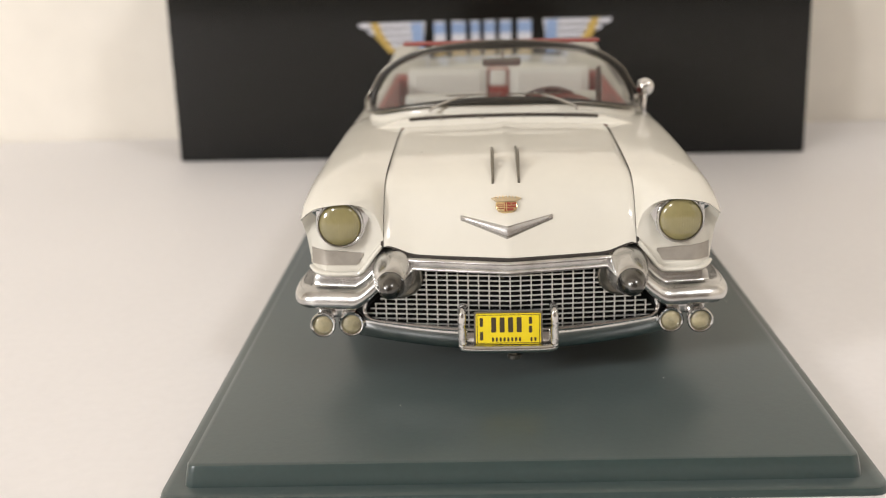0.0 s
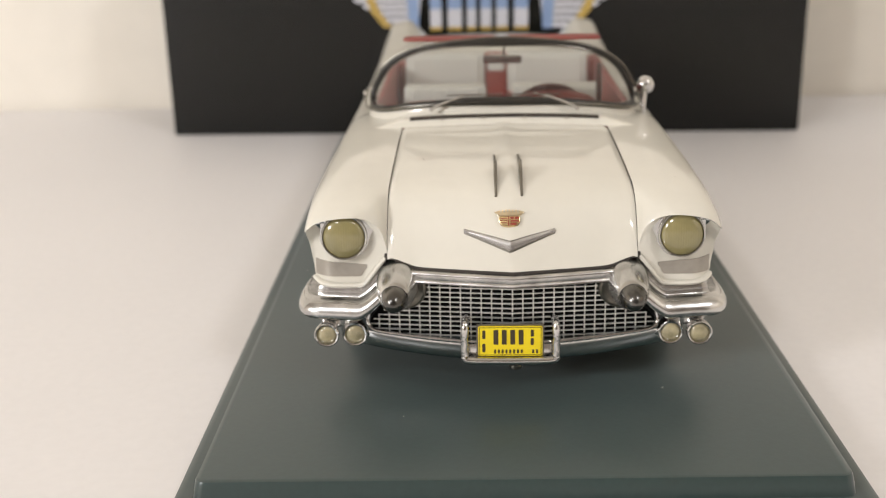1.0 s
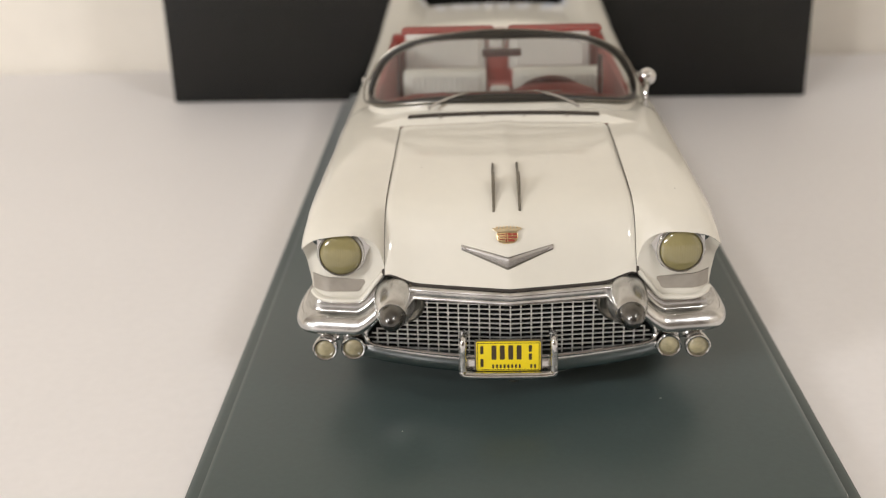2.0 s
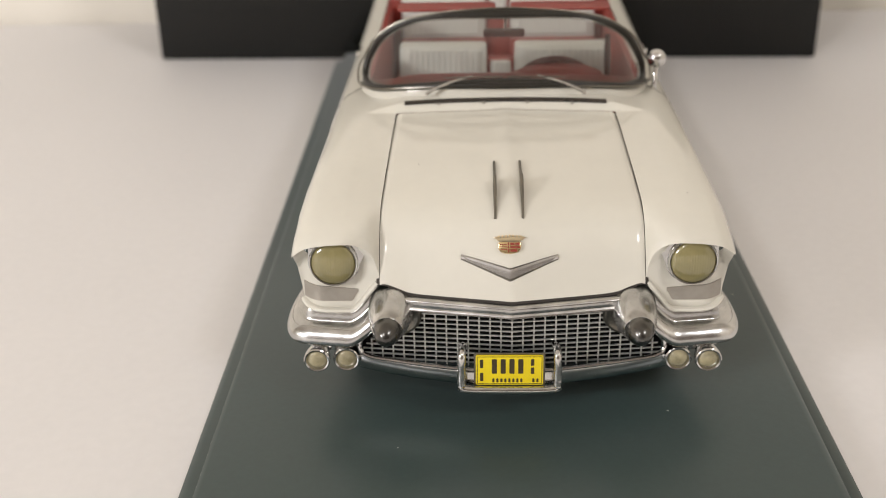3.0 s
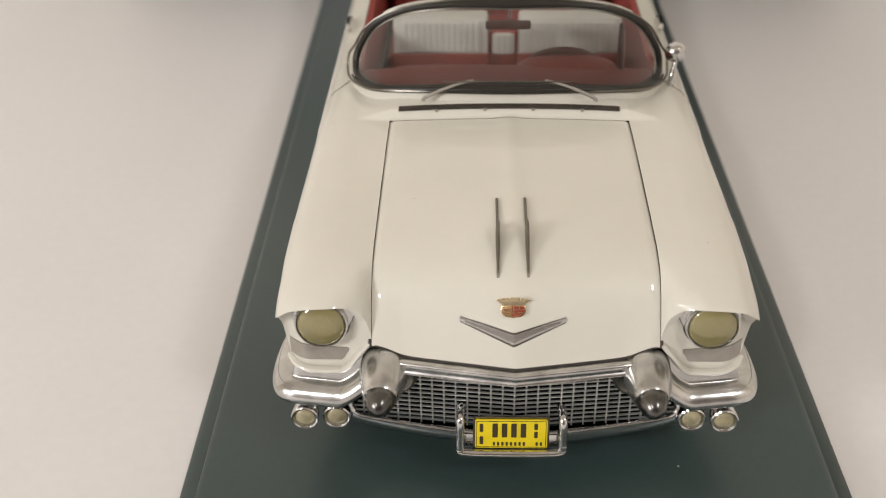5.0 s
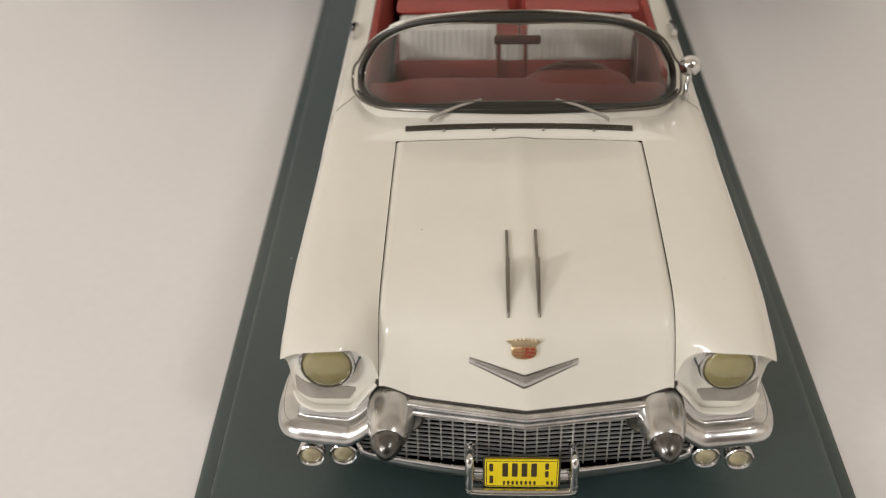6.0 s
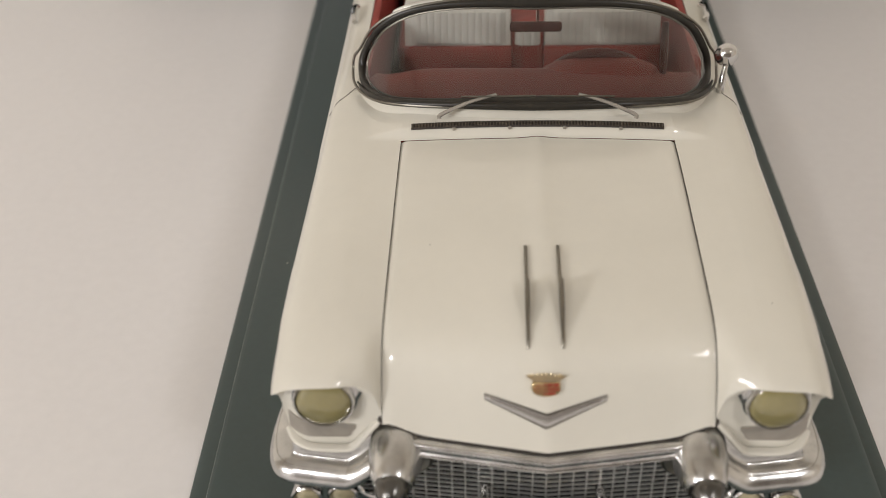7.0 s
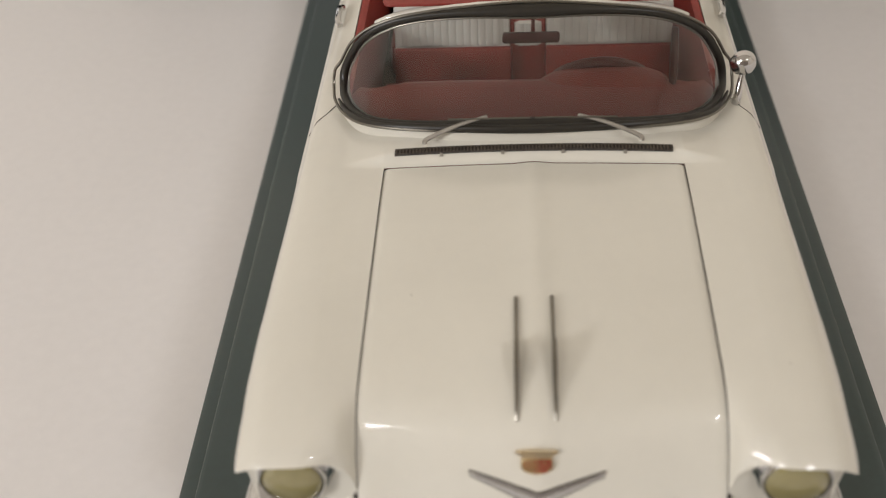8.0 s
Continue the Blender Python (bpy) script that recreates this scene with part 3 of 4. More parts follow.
crest_at = on_nose(0.240, 0.87)
shield = [(-0.125, 0.05), (0.125, 0.05), (0.132, 0.0), (0.125, -0.035), (0.10, -0.062), (0.055, -0.078), (0.0, -0.084), (-0.055, -0.078), (-0.10, -0.062), (-0.125, -0.035), (-0.132, 0.0)]
crest = part("crest", slab(shield, 0.044, crest_at @ Matrix.Translation((0, 0.012, 0))), GOLD, car, "small gold and red crest", bevel=0.007)
for x0, x1, z0, z1 in ((0.008, 0.055, 0.010, 0.042), (0.064, 0.115, 0.010, 0.042), (0.008, 0.118, -0.024, 0.000), (0.008, 0.085, -0.062, -0.034), (-0.020, -0.006, -0.07, 0.046),
                       (-0.112, -0.03, 0.018, 0.026), (-0.118, -0.03, -0.010, -0.002), (-0.10, -0.03, -0.040, -0.032)):
    part("enamel_field", slab([(x0, z0), (x1, z0), (x1, z1), (x0, z1)], 0.035, crest_at), ENAMEL, crest, smooth=False)
for z in (0.006, -0.028):
    part("gold_bar", slab([(-0.12, z - 0.004), (0.12, z - 0.004), (0.12, z + 0.004), (-0.12, z + 0.004)], 0.037, crest_at), GOLD, crest, smooth=False)
crown = [(-0.115, 0.056), (0.115, 0.056), (0.182, 0.105), (0.150, 0.113)]
for k in range(6, -7, -1):
    crown.append((0.128 * k / 6, (0.132 if k % 2 == 0 else 0.100) - 0.012 * abs(k) / 6))
crown += [(-0.150, 0.113), (-0.182, 0.105)]
part("crown", slab(crown, 0.036, crest_at @ Matrix.Translation((0, 0.012, 0))), PALE_GOLD, crest, "gold coronet with flared ends", bevel=0.003)
for k in range(-3, 4):
    pearl = bmesh.new()
    bmesh.ops.create_icosphere(pearl, subdivisions=1, radius=0.013)
    part("pearl", pearl, PALE_GOLD, crest, m=crest_at @ Matrix.Translation((0.040 * k, -0.026, 0.126 - 0.003 * abs(k))))

# front bumper
wing_path = smooth_line([(2.27, 1.20, 1.09), (2.325, 0.80, 1.09), (2.325, 0.46, 1.09), (2.26, 0.27, 1.09), (2.14, 0.19, 1.09), (1.95, 0.155, 1.09), (1.78, 0.132, 1.09), (1.675, 0.12, 1.09),
                         (1.60, 0.118, 1.125), (1.50, 0.12, 1.20), (1.40, 0.135, 1.29), (1.28, 0.16, 1.36)], 6)
# section of the bumper end: a rounded edge, a shelf with a fine crease, and a step up to the fender
WING = [(-0.28, -0.19), (-0.10, -0.207), (-0.03, -0.204), (0.010, -0.192), (0.034, -0.172), (0.046, -0.148), (0.049, -0.122), (0.044, -0.092), (0.030, -0.062), (0.008, -0.034), (-0.018, -0.012),
        (-0.030, -0.006), (-0.036, -0.010), (-0.046, -0.002), (-0.085, 0.014), (-0.118, 0.022), (-0.130, 0.036), (-0.138, 0.08), (-0.146, 0.132), (-0.158, 0.148), (-0.30, 0.15)]


def wing_mesh():
    rows = []
    n = len(wing_path)
    for i, p in enumerate(wing_path):
        t = wing_path[min(i + 1, n - 1)] - wing_path[max(i - 1, 0)]
        out = Vector((-t.y, t.x, 0)).normalized()
        if out.dot(Vector((0.6, -1, 0))) < 0:
            out = -out
        u = i / (n - 1)
        reach = 0.35 + 0.65 * ease(u / 0.30)
        thin = 0.62 + 0.38 * ease(u / 0.35)
        stepped = ease((u - 0.27) / 0.08)
        rows.append([p + out * (o * reach) + Vector((0, 0, (min(z, 0.02) + (max(z, 0.02) - 0.02) * stepped) * thin)) for o, z in WING])
    bm = sheet(rows, close=True)
    bmesh.ops.holes_fill(bm, edges=[e for e in bm.edges if e.is_boundary], sides=0)
    bmesh.ops.recalc_face_normals(bm, faces=bm.faces)
    return bm


BAR = [(0.10, 0.055), (0.0, 0.055), (-0.025, 0.048), (-0.036, 0.028), (-0.034, 0.0), (-0.028, -0.03), (-0.046, -0.045), (-0.05, -0.06), (-0.035, -0.075), (0.0, -0.08), (0.10, -0.08)]
bar_rows = [[p + Vector((0, dy, dz)) for dy, dz in BAR] for p in
            smooth_line([(-1.24, 0.19, 1.405), (-1.0, 0.135, 1.40), (-0.5, 0.06, 1.39), (-0.04, -0.008, 1.385), (0, -0.012, 1.384), (0.04, -0.008, 1.385), (0.5, 0.06, 1.39), (1.0, 0.135, 1.40), (1.24, 0.19, 1.405)], 5)]
bar_bm = sheet(bar_rows, close=True)
bmesh.ops.recalc_face_normals(bar_bm, faces=bar_bm.faces)
bumper = part("front_bumper", bar_bm, WORN, car, "chrome front bumper", sharp=50)
for bm in (wing_mesh(), mirrored(wing_mesh())):
    part("bumper_wing", bm, WORN, bumper, "stepped chrome bumper end", sharp=50)
low_line = [(1.50, 0.28, 0.98), (1.56, 0.25, 0.86), (1.575, 0.23, 0.755), (1.49, 0.205, 0.675), (1.2, 0.165, 0.638), (0.8, 0.115, 0.605), (0.4, 0.07, 0.585), (0, 0.05, 0.58)]
low_line = low_line + [(-x, y, z) for x, y, z in low_line[-2::-1]]
# A dark tube stands in for the shade between hood lip and bumper.
part("lip_shade_strip", tube([(1.25 * k / 12, front_edge(1.25 * k / 12) + 0.03, LIP(1.25 * abs(k) / 12) - 0.03) for k in range(-12, 13)], 0.03, 6), GAP, bumper, "dark strip for the shade under the hood lip")
VALANCE = ((-0.03, 0.05), (-0.035, 0.02), (-0.012, -0.05), (0.025, -0.12), (0.08, -0.175), (0.18, -0.205), (0.34, -0.21))
valance_line = [(1.92, 0.56, 0.70), (1.76, 0.37, 0.69), (1.56, 0.25, 0.685), (1.2, 0.175, 0.645), (0.8, 0.12, 0.61), (0.4, 0.075, 0.59), (0, 0.055, 0.585)]
valance_line += [(-x, y, z) for x, y, z in valance_line[-2::-1]]
part("lower_bar", thicken(sheet([[p + Vector((0, dy, dz)) for dy, dz in VALANCE] for p in smooth_line(valance_line, 6)]), 0.02, (0, -1, -0.2)), CHROME, bumper, "chrome apron below the grille", sharp=60)
part("lower_roll", tube(smooth_line([(x, y - 0.03, z + 0.085) for x, y, z in low_line[1:-1]], 5), 0.022, 8), CHROME, bumper, "bright rolled edge")

# bullets of the bumper
for sgn in (1, -1):
    m = facing(sgn * 1.225, 0.335, 1.30, -6, sgn * 3)
    prof = [(0.02, -0.26), (0.20, -0.26), (0.228, -0.14), (0.240, 0.0), (0.238, 0.12), (0.226, 0.22), (0.210, 0.31), (0.191, 0.39), (0.174, 0.44), (0.156, 0.475), (0.151, 0.482), (0.02, 0.482)]
    bullet = part("bumper_bullet", lathe(prof, 40), WORN, bumper, "chrome bullet-shaped guard", m=m)
    tip = [(0.146, 0.478), (0.150, 0.492), (0.138, 0.540), (0.115, 0.595), (0.086, 0.640), (0.050, 0.672), (0.004, 0.685)]
    part("tip", lathe(tip, 40), TIP, bullet, "chrome tip toned dark for its reflections", m=m)
    collar = [(0.19, -0.16), (0.252, -0.16), (0.258, -0.06), (0.25, 0.0), (0.235, 0.025), (0.215, 0.03), (0.20, 0.02), (0.02, 0.0)]
    part("collar", lathe(collar, 40), DULL_CHROME, bullet, "chrome collar behind the guard", m=Matrix.Translation((-sgn * 0.055, -0.13, -0.065)) @ m)

# fog lamps below the bumper
for sgn in (1, -1):
    for fx, fy in ((1.725, 0.22), (2.035, 0.20)):
        m = facing(sgn * fx, fy, 0.70, 0, 0)
        fog = part("fog_lamp", lathe([(0.02, -0.22), (0.10, -0.2), (0.130, -0.08), (0.140, 0.0), (0.138, 0.022), (0.126, 0.034), (0.112, 0.028), (0.098, 0.0), (0.02, -0.01)], 28), CHROME, bumper,
                   "round chrome fog lamp", m=m)
        part("lens", lathe([(0.099, 0.001), (0.092, 0.012), (0.074, 0.024), (0.038, 0.032), (0.004, 0.034)], 24), FOG_LENS, fog, "pale amber lens", m=m)
    part("lamp_bracket", block(*sorted((sgn * 1.68, sgn * 2.10)), 0.30, 0.42, 0.74, 0.95), CHROME, bumper, bevel=0.03)

# grille
GRILLE_W = curve([0.66, 0.72, 0.80, 0.90, 1.05, 1.20, 1.32], [1.46, 1.555, 1.55, 1.48, 1.31, 1.15, 1.06])


def grille_y(x):
    return 0.105 + 0.10 * abs(x)


back_rows = []
for k in range(13):
    z = 0.64 + 0.70 * k / 12
    w = GRILLE_W(z) + 0.02
    back_rows.append([Vector((w * j / 12, grille_y(w * j / 12) + 0.10, z)) for j in range(-12, 13)])
grille = part("grille", thicken(sheet(back_rows), 0.03, (0, -1, 0)), GRILLE_BLACK, car, "black grille with a fine chrome lattice")
for k in range(-14, 15):
    x = 0.112 * k
    zs = [0.66 + 0.66 * j / 40 for j in range(41)]
    zs = [z for z in zs if GRILLE_W(z) >= abs(x)]
    if len(zs) < 3:
        continue
    y = grille_y(x)
    part("grille_bar", block(x - 0.007, x + 0.007, y - 0.012, y + 0.012, zs[0], zs[-1]), SILVER, grille, smooth=False)
for k in range(11):
    z = 0.695 + 0.0555 * k
    w = GRILLE_W(z)
    bm = bmesh.new()
    pts = [(-w, grille_y(w)), (0, grille_y(0)), (w, grille_y(w))]
    rings = [[bm.verts.new((x, y + dy, z + dz)) for dy, dz in ((-0.008, -0.006), (0.010, -0.006), (0.010, 0.006), (-0.008, 0.006))] for x, y in pts]
    for a, b in zip(rings, rings[1:]):
        for q in range(4):
            bm.faces.new([a[q], a[(q + 1) % 4], b[(q + 1) % 4], b[q]])
    bmesh.ops.recalc_face_normals(bm, faces=bm.faces)
    part("grille_slat", bm, SILVER, grille, smooth=False)

# plate with its guard
guard_pts = smooth_line([(-0.475, 0.13, 0.915), (-0.482, 0.02, 0.93), (-0.487, -0.06, 0.88), (-0.49, -0.07, 0.70), (-0.488, -0.075, 0.56), (-0.44, -0.08, 0.507), (0, -0.085, 0.50),
                         (0.44, -0.08, 0.507), (0.488, -0.075, 0.56), (0.49, -0.07, 0.70), (0.487, -0.06, 0.88), (0.482, 0.02, 0.93), (0.475, 0.13, 0.915)], 6)
guard_pts = [p + Vector((ORNAMENT_X, 0, 0)) for p in guard_pts]
part("plate_guard", tube(guard_pts, 0.043, 12), CHROME, bumper, "chrome tube guard round the plate")
part("plate_tray", slab(round_rect(0.93, 0.16, 0.03), 0.02, Matrix.Translation((ORNAMENT_X, 0.03, 0.57)) @ pose(0, 0, 0, -8)), CHROME, bumper, "chrome tray below the plate", bevel=0.006)
plate_m = Matrix.Translation((ORNAMENT_X, -0.012, 0.705)) @ pose(0, 0, 0, -5)
plate = part("licence_plate", slab(round_rect(0.69, 0.335, 0.02), 0.02, plate_m), YELLOW, car, "yellow plate with dark bars of print", bevel=0.004)
part("plate_holder", slab(round_rect(0.73, 0.375, 0.02), 0.015, plate_m @ Matrix.Translation((0, 0.0155, 0))), DULL_CHROME, plate)
prints = [(-0.285, 0.075, 0.034, 0.095), (-0.285, -0.075, 0.034, 0.095), (0.235, 0.09, 0.034, 0.075), (0.235, -0.005, 0.034, 0.075)]
prints += [(-0.155 + 0.09 * k, 0.045, 0.052, 0.165) for k in range(4)]
prints += [(-0.165 + 0.041 * k, -0.115, 0.022, 0.045) for k in range(8)] + [(0.245 + 0.041 * k, -0.115, 0.022, 0.045) for k in range(2)]
for cx, cz, w, h in prints:
    part("print_bar", slab(round_rect(w, h, 0.008, 2), 0.0225, plate_m @ Matrix.Translation((cx, 0, cz))), INK, plate, smooth=False)
for z in (-0.153, 0.153):
    part("border_line", slab([(-0.326, z - 0.003), (0.326, z - 0.003), (0.326, z + 0.003), (-0.326, z + 0.003)], 0.0222, plate_m), INK, plate, smooth=False)
for x in (-0.33, 0.33):
    part("border_line", slab([(x - 0.003, -0.156), (x + 0.003, -0.156), (x + 0.003, 0.156), (x - 0.003, 0.156)], 0.0222, plate_m), INK, plate, smooth=False)

# cowl vent and wipers
vent_rows = []
for k in range(-24, 25):
    x = 1.245 * k / 24
    z = MIDDLE(3.43) + (INNER(3.43) - MIDDLE(3.43)) * abs(x / 1.335) ** 2.2
    vent_rows.append([Vector((x, 3.400, z - 0.01)), Vector((x, 3.406, z + 0.006)), Vector((x, 3.466, z + 0.024)), Vector((x, 3.472, z + 0.01))])
vent = part("cowl_vent", thicken(sheet(vent_rows), 0.02), GAP, car, "dark vent strip along the cowl")
for k in range(-40, 41):
    x = 1.23 * k / 40
    z = MIDDLE(3.43) + (INNER(3.43) - MIDDLE(3.43)) * abs(x / 1.335) ** 2.2
    part("vent_slat", block(x - 0.006, x + 0.006, 3.410, 3.462, z + 0.006, z + 0.026), VENT, vent, smooth=False)

# windscreen
def outward(rows):
    bm = sheet(rows)
    bm.normal_update()
    if sum((f.normal * f.calc_area() for f in bm.faces), Vector()).dot(Vector((0, -1, 0.6))) < 0:
        bmesh.ops.reverse_faces(bm, faces=bm.faces)
    return bm


GLASS_LOW = [(0, 3.555, 2.635), (0.4, 3.56, 2.63), (0.8, 3.60, 2.605), (1.2, 3.71, 2.55), (1.5, 3.88, 2.485), (1.68, 4.10, 2.44), (1.79, 4.34, 2.42)]
GLASS_HIGH = [(0, 4.45, 3.25), (0.4, 4.455, 3.245), (0.8, 4.47, 3.22), (1.15, 4.50, 3.16), (1.42, 4.545, 3.05), (1.62, 4.58, 2.90), (1.73, 4.60, 2.74)]
loop = [*GLASS_LOW, (1.825, 4.53, 2.45), (1.81, 4.60, 2.57), *GLASS_HIGH[::-1]]
full = smooth_line(loop + [(-x, y, z) for x, y, z in loop[-2:0:-1]], 6, closed=True)
centre = Vector((0, 4.1, 2.85))
screen = part("windscreen", outward([[Vector(a).lerp(Vector(b), k / 14) + Vector((0, -0.06 * math.sin(math.pi * k / 14), 0.012 * math.sin(math.pi * k / 14))) for k in range(15)] for a, b in
                                   zip(smooth_line([(-x, y, z) for x, y, z in GLASS_LOW[:0:-1]] + GLASS_LOW, 4), smooth_line([(-x, y, z) for x, y, z in GLASS_HIGH[:0:-1]] + GLASS_HIGH, 4))]),
              GLASS, car, "curved clear windscreen in a black and chrome frame")
SCREEN_UP = Vector((0, -0.57, 0.82))


def band(points, middle, section):
    """A closed strip round the windscreen: section gives (outward, along the glass's normal)."""
    rows = []
    for p in points:
        out = (p - middle).normalized()
        side = (SCREEN_UP - out * SCREEN_UP.dot(out)).normalized()
        slim = 1 - 0.35 * ease((abs(p.x) - 1.3) / 0.4)
        rows.append([p + out * (o * slim) + side * h for o, h in section])
    bm = sheet(rows + rows[:1], close=True)
    bmesh.ops.remove_doubles(bm, verts=bm.verts, dist=1e-5)
    bmesh.ops.recalc_face_normals(bm, faces=bm.faces)
    return bm


part("seal", band(full, centre, [(-0.052, -0.02), (-0.056, 0.005), (-0.045, 0.022), (-0.01, 0.032), (0.035, 0.030), (0.068, 0.014), (0.076, -0.012), (0.06, -0.04), (-0.03, -0.04)]), RUBBER, screen, "black rubber seal", sharp=60)
foot_line = smooth_line([(-x, y, z) for x, y, z in GLASS_LOW[:0:-1]] + GLASS_LOW, 4)
part("lower_gasket", tube([p + (p - centre).normalized() * 0.075 for p in foot_line], lambda u: 0.012 + 0.028 * ease(min(u, 1 - u) / 0.12), 10), RUBBER, screen, "black gasket along the foot of the windscreen")
part("trim", tube([p + (p - centre).normalized() * (0.078 + 0.012 * ease((p.z - 2.75) / 0.4) + 0.034 * ease((2.68 - p.z) / 0.1)) + Vector((0, -0.005, 0)) for p in full], 0.015, 8, closed=True), DULL_CHROME, screen, "thin dull chrome trim")
part("inner_trim", tube([p - (p - centre).normalized() * 0.056 + Vector((0, -0.020, 0.004)) for p in full], 0.010, 6, closed=True), DULL_CHROME, screen, "fine inner chrome line")
skirt_line = smooth_line([(-x, y, z) for x, y, z in [(1.825, 4.53, 2.45), *GLASS_LOW[:0:-1]]] + GLASS_LOW + [(1.825, 4.53, 2.45)], 4)
part("screen_flange", thicken(sheet([[p + Vector((p.x, p.y - 5.0, 0)).normalized() * o + Vector((0, 0, dz)) for o, dz in ((0.0, 0.0), (0.045, -0.06), (0.055, -0.11), (0.06, -0.17), (0.06, -0.26))] for p in skirt_line]), 0.02),
     PAINT, car, "cream-white flange under the windscreen")
for sgn in (1, -1):
    arm = smooth_line([(sgn * 0.965, 3.44, 2.50), (sgn * 0.94, 3.455, 2.545), (sgn * 0.66, 3.50, 2.655), (sgn * 0.40, 3.545, 2.715)], 5)
    wiper = part("wiper", tube(arm, lambda u: 0.024 - 0.010 * u, 6), SATIN, car, "thin grey wiper arm")
    blade = [(sgn * x, 3.515 + 0.012 * x * x, 2.712 - 0.012 * abs(x)) for x in (0.02, 0.2, 0.4, 0.6, 0.75)]
    part("blade", tube(smooth_line(blade, 4), 0.009, 6), DULL_CHROME, wiper, "thin dark blade")

part("quarter_window_post", tube(smooth_line([(1.365, 4.50, 2.38), (1.37, 4.60, 2.60), (1.375, 4.72, 2.90)], 4), lambda u: 0.034 + 0.016 * math.sin(math.pi * u), 8, flat=0.9), MAROON, car, "dark red post of the quarter window")

header = smooth_line([(-x, y, z) for x, y, z in GLASS_HIGH[:0:-1]] + GLASS_HIGH, 5)
part("header_rail", tube([p + Vector((0, 0.105, 0.030)) for p in header if abs(p.x) < 1.5], 0.024, 10, flat=1.5), PAINT, car, "cream-white rail over the windscreen")

# mirrors
m = Matrix.Translation((0.0, 4.36, 3.035)) @ pose(0, 0, 0, -12)
inside = part("interior_mirror", slab(round_rect(0.53, 0.105, 0.03), 0.035, m), WORN, car, "small grey interior mirror", bevel=0.01)
part("stem", tube([(0.02, 4.38, 3.06), (0.02, 4.44, 3.16), (0.02, 4.46, 3.24)], 0.018, 8), CHROME, inside)
door_mirror = part("door_mirror", lathe([(0.003, 0.085), (0.05, 0.078), (0.092, 0.05), (0.118, 0.01), (0.124, -0.03), (0.115, -0.042), (0.02, -0.042)], 28), CHROME, car,
                   "round chrome door mirror", m=facing(2.0, 4.46, 2.635, 6, 0))
part("foot", tube(smooth_line([(1.955, 4.36, 2.24), (1.96, 4.35, 2.34), (1.975, 4.38, 2.44), (2.0, 4.44, 2.56)], 5), lambda u: 0.045 - 0.018 * u, 10), CHROME, door_mirror)
for sgn in (1, -1):
    part("door_handle", tube(smooth_line([(sgn * 2.06, 6.05, 2.25), (sgn * 2.09, 6.12, 2.275), (sgn * 2.10, 6.38, 2.275), (sgn * 2.07, 6.46, 2.25)], 5), 0.035, 8), CHROME, car, "chrome door handle")

SILL = curve([0.42, 0.97, 1.50, 2.0], [0.13, 0.035, 0.0, 0.0])
seam_top = smooth_line([(1.86, 4.49, 2.285), (1.93, 4.41, 2.272), (2.00, 4.31, 2.254), (2.08, 4.22, 2.231), (2.125, 4.16, 2.18), (2.165, 4.13, 2.12), (2.212, 4.12, 1.99)], 5)
both("cowl_seam", tube(seam_top, 0.0032, 6), GAP, car, "fine dark seam between fender and door")
for y in (4.12, 7.0):
    both("door_seam", tube([(WIDE(y) + 0.003 - SILL(z), y, z) for z in (0.5, 0.7, 0.9, 1.1, 1.4, 1.7, 1.96)], 0.012, 6), GAP, car, "dark seam at the door's edge")

# cabin
dash_rows = []
low = smooth_line([(-x, y, z) for x, y, z in GLASS_LOW[:0:-1]] + GLASS_LOW, 3)
for k in range(9):
    u = k / 8
    row = []
    for p in low:
        y = p.y + 0.05 + (4.80 - p.y - 0.05) * u
        row.append(Vector((p.x * (0.985 - 0.05 * u), y, p.z - 0.025 - (0.10 + 0.10 * max(0, 1 - (p.x / 1.3) ** 2)) * u - 0.25 * max(0, u - 0.85) / 0.15)))
    dash_rows.append(row)
part("dashboard", thicken(sheet(dash_rows), 0.04), RED, car, "red padded dashboard")
part("firewall", block(-1.72, 1.72, 4.30, 4.38, 0.98, 2.16), RED, car, "red panel under the dashboard", bevel=0.02)
part("cabin_floor", block(-1.85, 1.85, 3.9, 9.3, 0.95, 1.0), GAP, car)
both("door_panel", block(1.78, 1.875, 4.52, 9.35, 0.98, 2.262), RED, car, "red door lining", bevel=0.03)
both("door_top", block(1.60, 1.90, 9.0, 9.5, 1.0, 2.26), RED, car, bevel=0.03)
part("rear_bulkhead", block(-1.86, 1.86, 9.3, 9.42, 0.98, 2.30), RED, car, bevel=0.02)


bin_rows = []
for k in range(11):
    u = k / 10
    y, top = 4.02 + 0.72 * u, 2.40 - 0.02 * u
    rise = 0.24 * ease(u / 0.75) * (1 - 0.5 * ease((u - 0.85) / 0.15))
    bin_rows.append([Vector((0.72 + 0.62 * math.cos(math.pi * (1 - j / 20)), y, top - 0.06 + rise * math.sin(math.pi * j / 20) ** 0.8)) for j in range(21)])
part("instrument_hood", thicken(sheet(bin_rows), 0.03), RED, car, "red hood over the instruments")


def wheel_ring(r, thick, m, n=36):
    return part("steering_wheel", tube([m @ Vector((r * math.cos(2 * math.pi * k / n), r * math.sin(2 * math.pi * k / n), 0)) for k in range(n)], thick, 8, closed=True), MAROON, car,
                "dark red steering wheel")


sm = Matrix.Translation((0.69, 4.86, 2.19)) @ pose(0, 0, 0, 122)
steer = wheel_ring(0.48, 0.055, sm)
part("spoke", tube([sm @ Vector((-0.45, 0, 0)), sm @ Vector((0, 0, 0.05)), sm @ Vector((0.45, 0, 0))], 0.03, 6), CHROME, steer)
part("column", tube([(0.69, 4.86, 2.19), (0.69, 4.3, 1.95)], 0.06, 10), RED, steer)


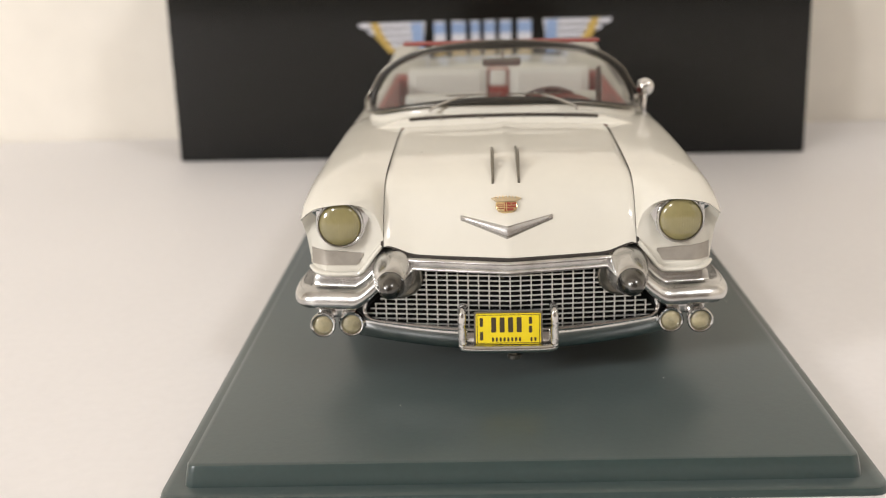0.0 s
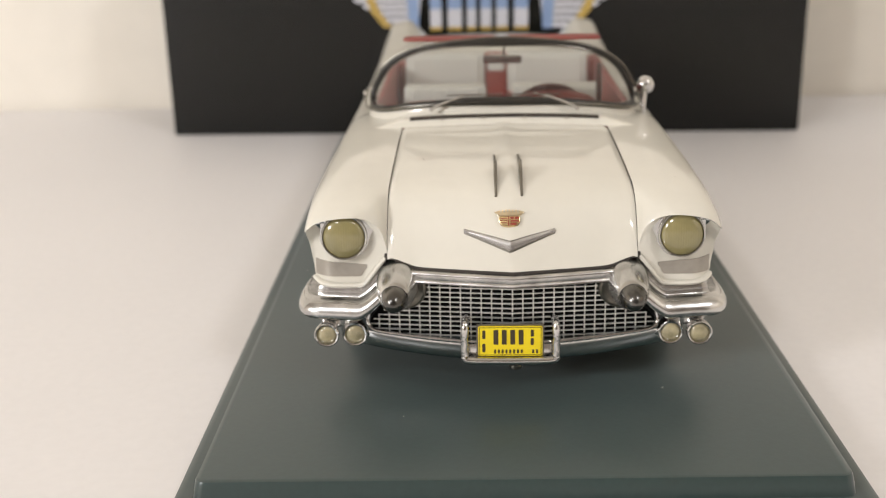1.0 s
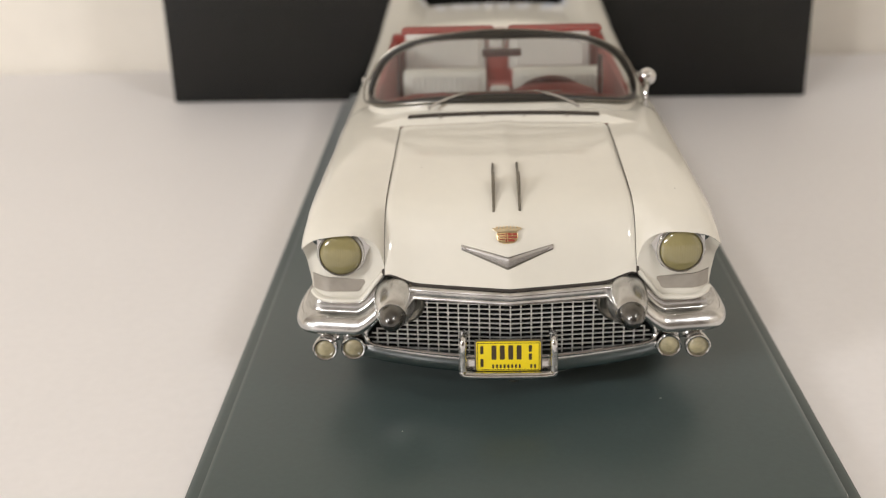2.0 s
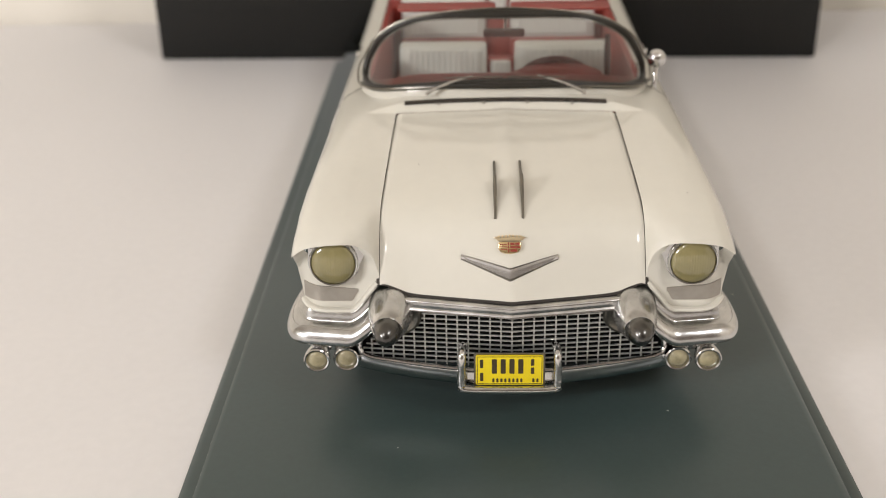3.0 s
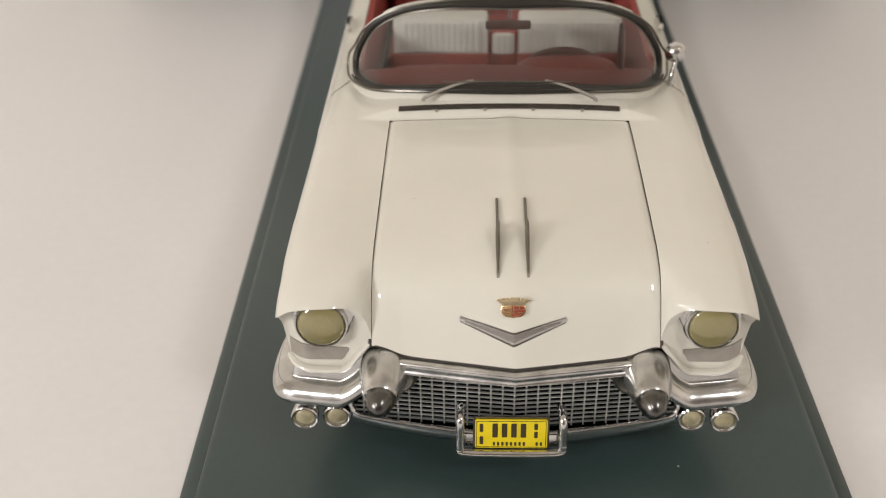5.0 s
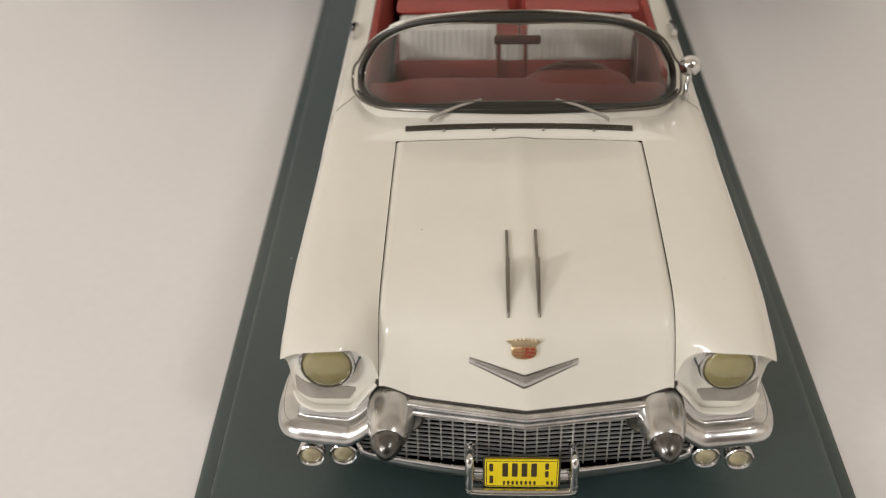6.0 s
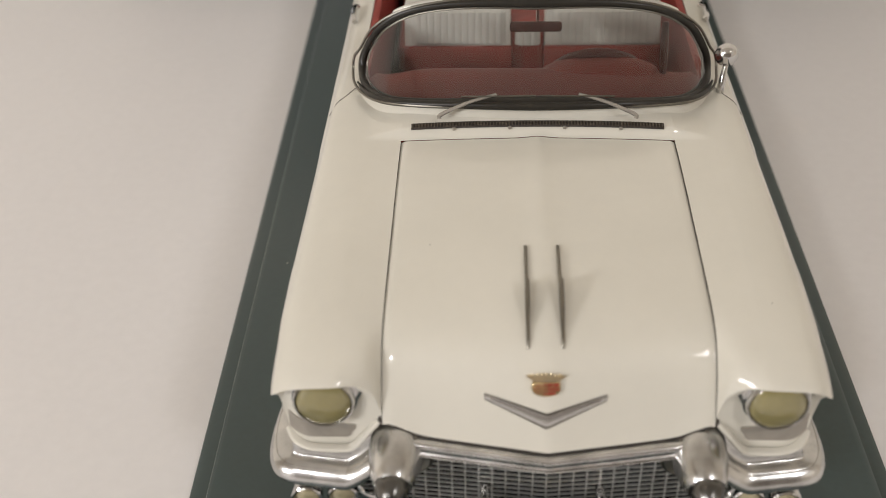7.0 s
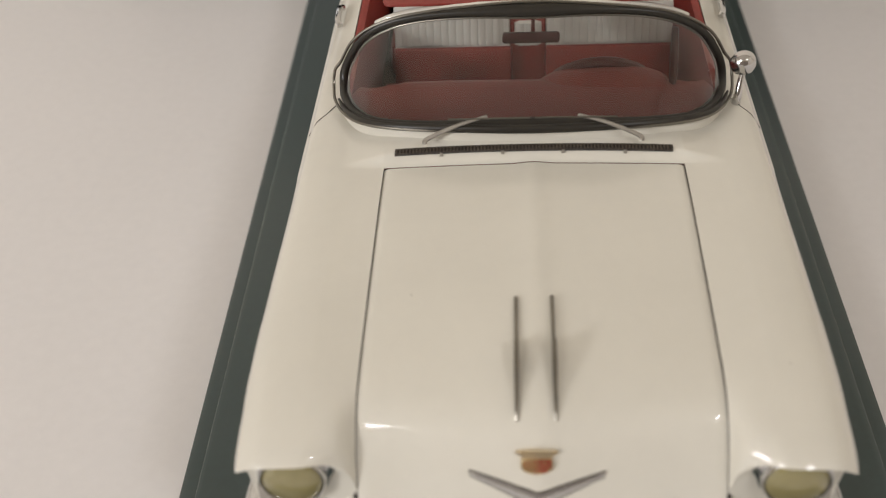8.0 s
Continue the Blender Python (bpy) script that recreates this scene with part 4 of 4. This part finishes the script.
def pleats(x0, x1, y0, z0, y1, z1, bulge, step=0.085):
    """A padded panel of upright pleats from (y0, z0) up to (y1, z1)."""
    n = max(2, round((x1 - x0) / step))
    cols = []
    for k in range(n * 6 + 1):
        u = k / (n * 6)
        groove = 0.010 * abs(math.sin(math.pi * u * n)) ** 0.5
        edge = 0.10 * max(0, 1 - min(u, 1 - u) * (x1 - x0) / 0.12) ** 2
        row = []
        for j in range(13):
            v = j / 12
            cap = 0.05 * max(0, (v - 0.9) / 0.1) ** 2 + 0.08 * max(0, (0.1 - v) / 0.1) ** 2
            row.append(Vector((x0 + (x1 - x0) * u, y0 + (y1 - y0) * v - bulge - groove + cap + edge, z0 + (z1 - z0) * v)))
        cols.append(row)
    return sheet(cols)


def bench(name, label, y, top, low, front):
    seat = part(name, block(-1.66, 1.66, y - 1.75, y, 1.0, 1.42), RED, car, label, bevel=0.08)
    spans = ((-1.50, -0.205), (0.205, 1.60)) if front else ((-1.62, -0.205), (0.205, 1.62))

    def lean(bm):
        for v in bm.verts:
            v.co.y += (v.co.z - 1.3) * 0.22
        return bm

    for a, b in spans:
        part("backrest", lean(block(a, b, y - 0.12, y + 0.22, 1.3, top)), WHITE_VINYL, seat, "white backrest with pleats", bevel=0.06)
        part("insert", pleats(a + 0.04, b - 0.02, y - 0.12 + 0.22 * (low - 1.3), low, y - 0.12 + 0.22 * (top - 1.3), top - 0.02, 0.03), WHITE_VINYL, seat, "white pleated insert")
        part("lower_pad", lean(block(a - 0.01, b + 0.01, y - 0.17, y - 0.10, 1.35, low)), RED, seat, "red lower pad", bevel=0.025)
    high = 2.10 if front else top - 0.02
    part("centre_back", lean(block(-0.20, 0.20, y - 0.02, y + 0.22, 1.3, high)), RED, seat, bevel=0.04)
    pad = low - 0.06 if front else 2.10
    part("centre_insert", pleats(-0.20, 0.20, y - 0.02 + 0.22 * (pad - 1.3), pad, y - 0.02 + 0.22 * (high - 1.3), high - 0.015, 0.03), WHITE_VINYL, seat, "white pleated centre pad")
    return seat


bench("front_bench", "red front bench with white pleated inserts", 6.22, 2.31, 1.85, True)
bench("rear_bench", "red rear bench with white pleated backrest tops", 8.75, 2.44, 1.78, False)
for sgn in (1, -1):
    visor = slab(round_rect(1.28, 0.42, 0.09), 0.03)
    part("sun_visor", visor, RED, car, "red sun visor behind the windscreen frame", bevel=0.012, m=Matrix.Translation((sgn * 0.74, 4.77, 3.262)) @ pose(0, 0, 0, -90.5))

# wheels
for a in AXLES:
    for sgn in (1, -1):
        m = Matrix.Translation((sgn * (1.84 if a < 5 else 1.78), a, AXLE_Z + 0.03)) @ Euler((0, radians(90 * sgn), 0)).to_matrix().to_4x4()
        wheel = part("wheel", lathe([(0.55, -0.22), (0.76, -0.22), (0.82, -0.15), (0.83, 0.0), (0.82, 0.15), (0.76, 0.21), (0.55, 0.22), (0.52, 0.12)], 36), TYRE, car, "tyre with a white wall", m=m)
        part("white_wall", lathe([(0.52, 0.205), (0.54, 0.225), (0.72, 0.222), (0.735, 0.205), (0.735, 0.19), (0.52, 0.19), (0.52, 0.205)], 36), WHITEWALL, wheel, m=m)
        part("hubcap", lathe([(0.53, 0.15), (0.53, 0.20), (0.48, 0.22), (0.35, 0.20), (0.2, 0.23), (0.01, 0.25)], 36), CHROME, wheel, "chrome hubcap", m=m)
part("base_screw", lathe([(0.02, 0.25), (0.07, 0.25), (0.075, 0.262), (0.075, 0.30), (0.05, 0.305), (0.05, 0.70), (0.02, 0.70)], 16), DULL_CHROME, car, "bolt head below the nose", m=Matrix.Translation((0.04, 0.25, 0.02)))
part("rear_bumper", tube(smooth_line([(-2.27, 12.5, 1.0), (-2.16, 13.06, 1.0), (0, 13.2, 1.0), (2.16, 13.06, 1.0), (2.27, 12.5, 1.0)], 8), 0.16, 12, flat=0.6), CHROME, car, "chrome rear bumper")

for x in (-0.82, -0.27, 0.27, 0.82):
    z = MIDDLE(3.39) + (INNER(3.39) - MIDDLE(3.39)) * abs(x / 1.335) ** 2.2
    part("hinge_tab", block(x - 0.016, x + 0.016, 3.382, 3.401, z - 0.01, z + 0.022), SATIN, car, bevel=0.006)
for x, y, z in ((-0.99, 1.67, hood_z(-0.99, 1.67)), (1.83, 0.97, CROWN(0.97))):
    part("dust_speck", lathe([(0.001, 0.004), (0.004, 0.003), (0.006, 0.0), (0.001, -0.003)], 8), INK, car, m=Matrix.Translation((x, y, z)))

for x, y, r in ((1.66, -5.98, 0.012), (-2.85, -1.92, 0.010), (-2.78, -2.06, 0.008), (-2.72, -2.14, 0.010), (2.9, -3.4, 0.009), (-1.2, -6.6, 0.008)):
    part("dust_speck", lathe([(0.002, 0.004), (r * 0.7, 0.003), (r, 0.0), (0.002, -0.004)], 7), WHITE_VINYL, plinth, m=Matrix.Translation((x, y, 0.29)))
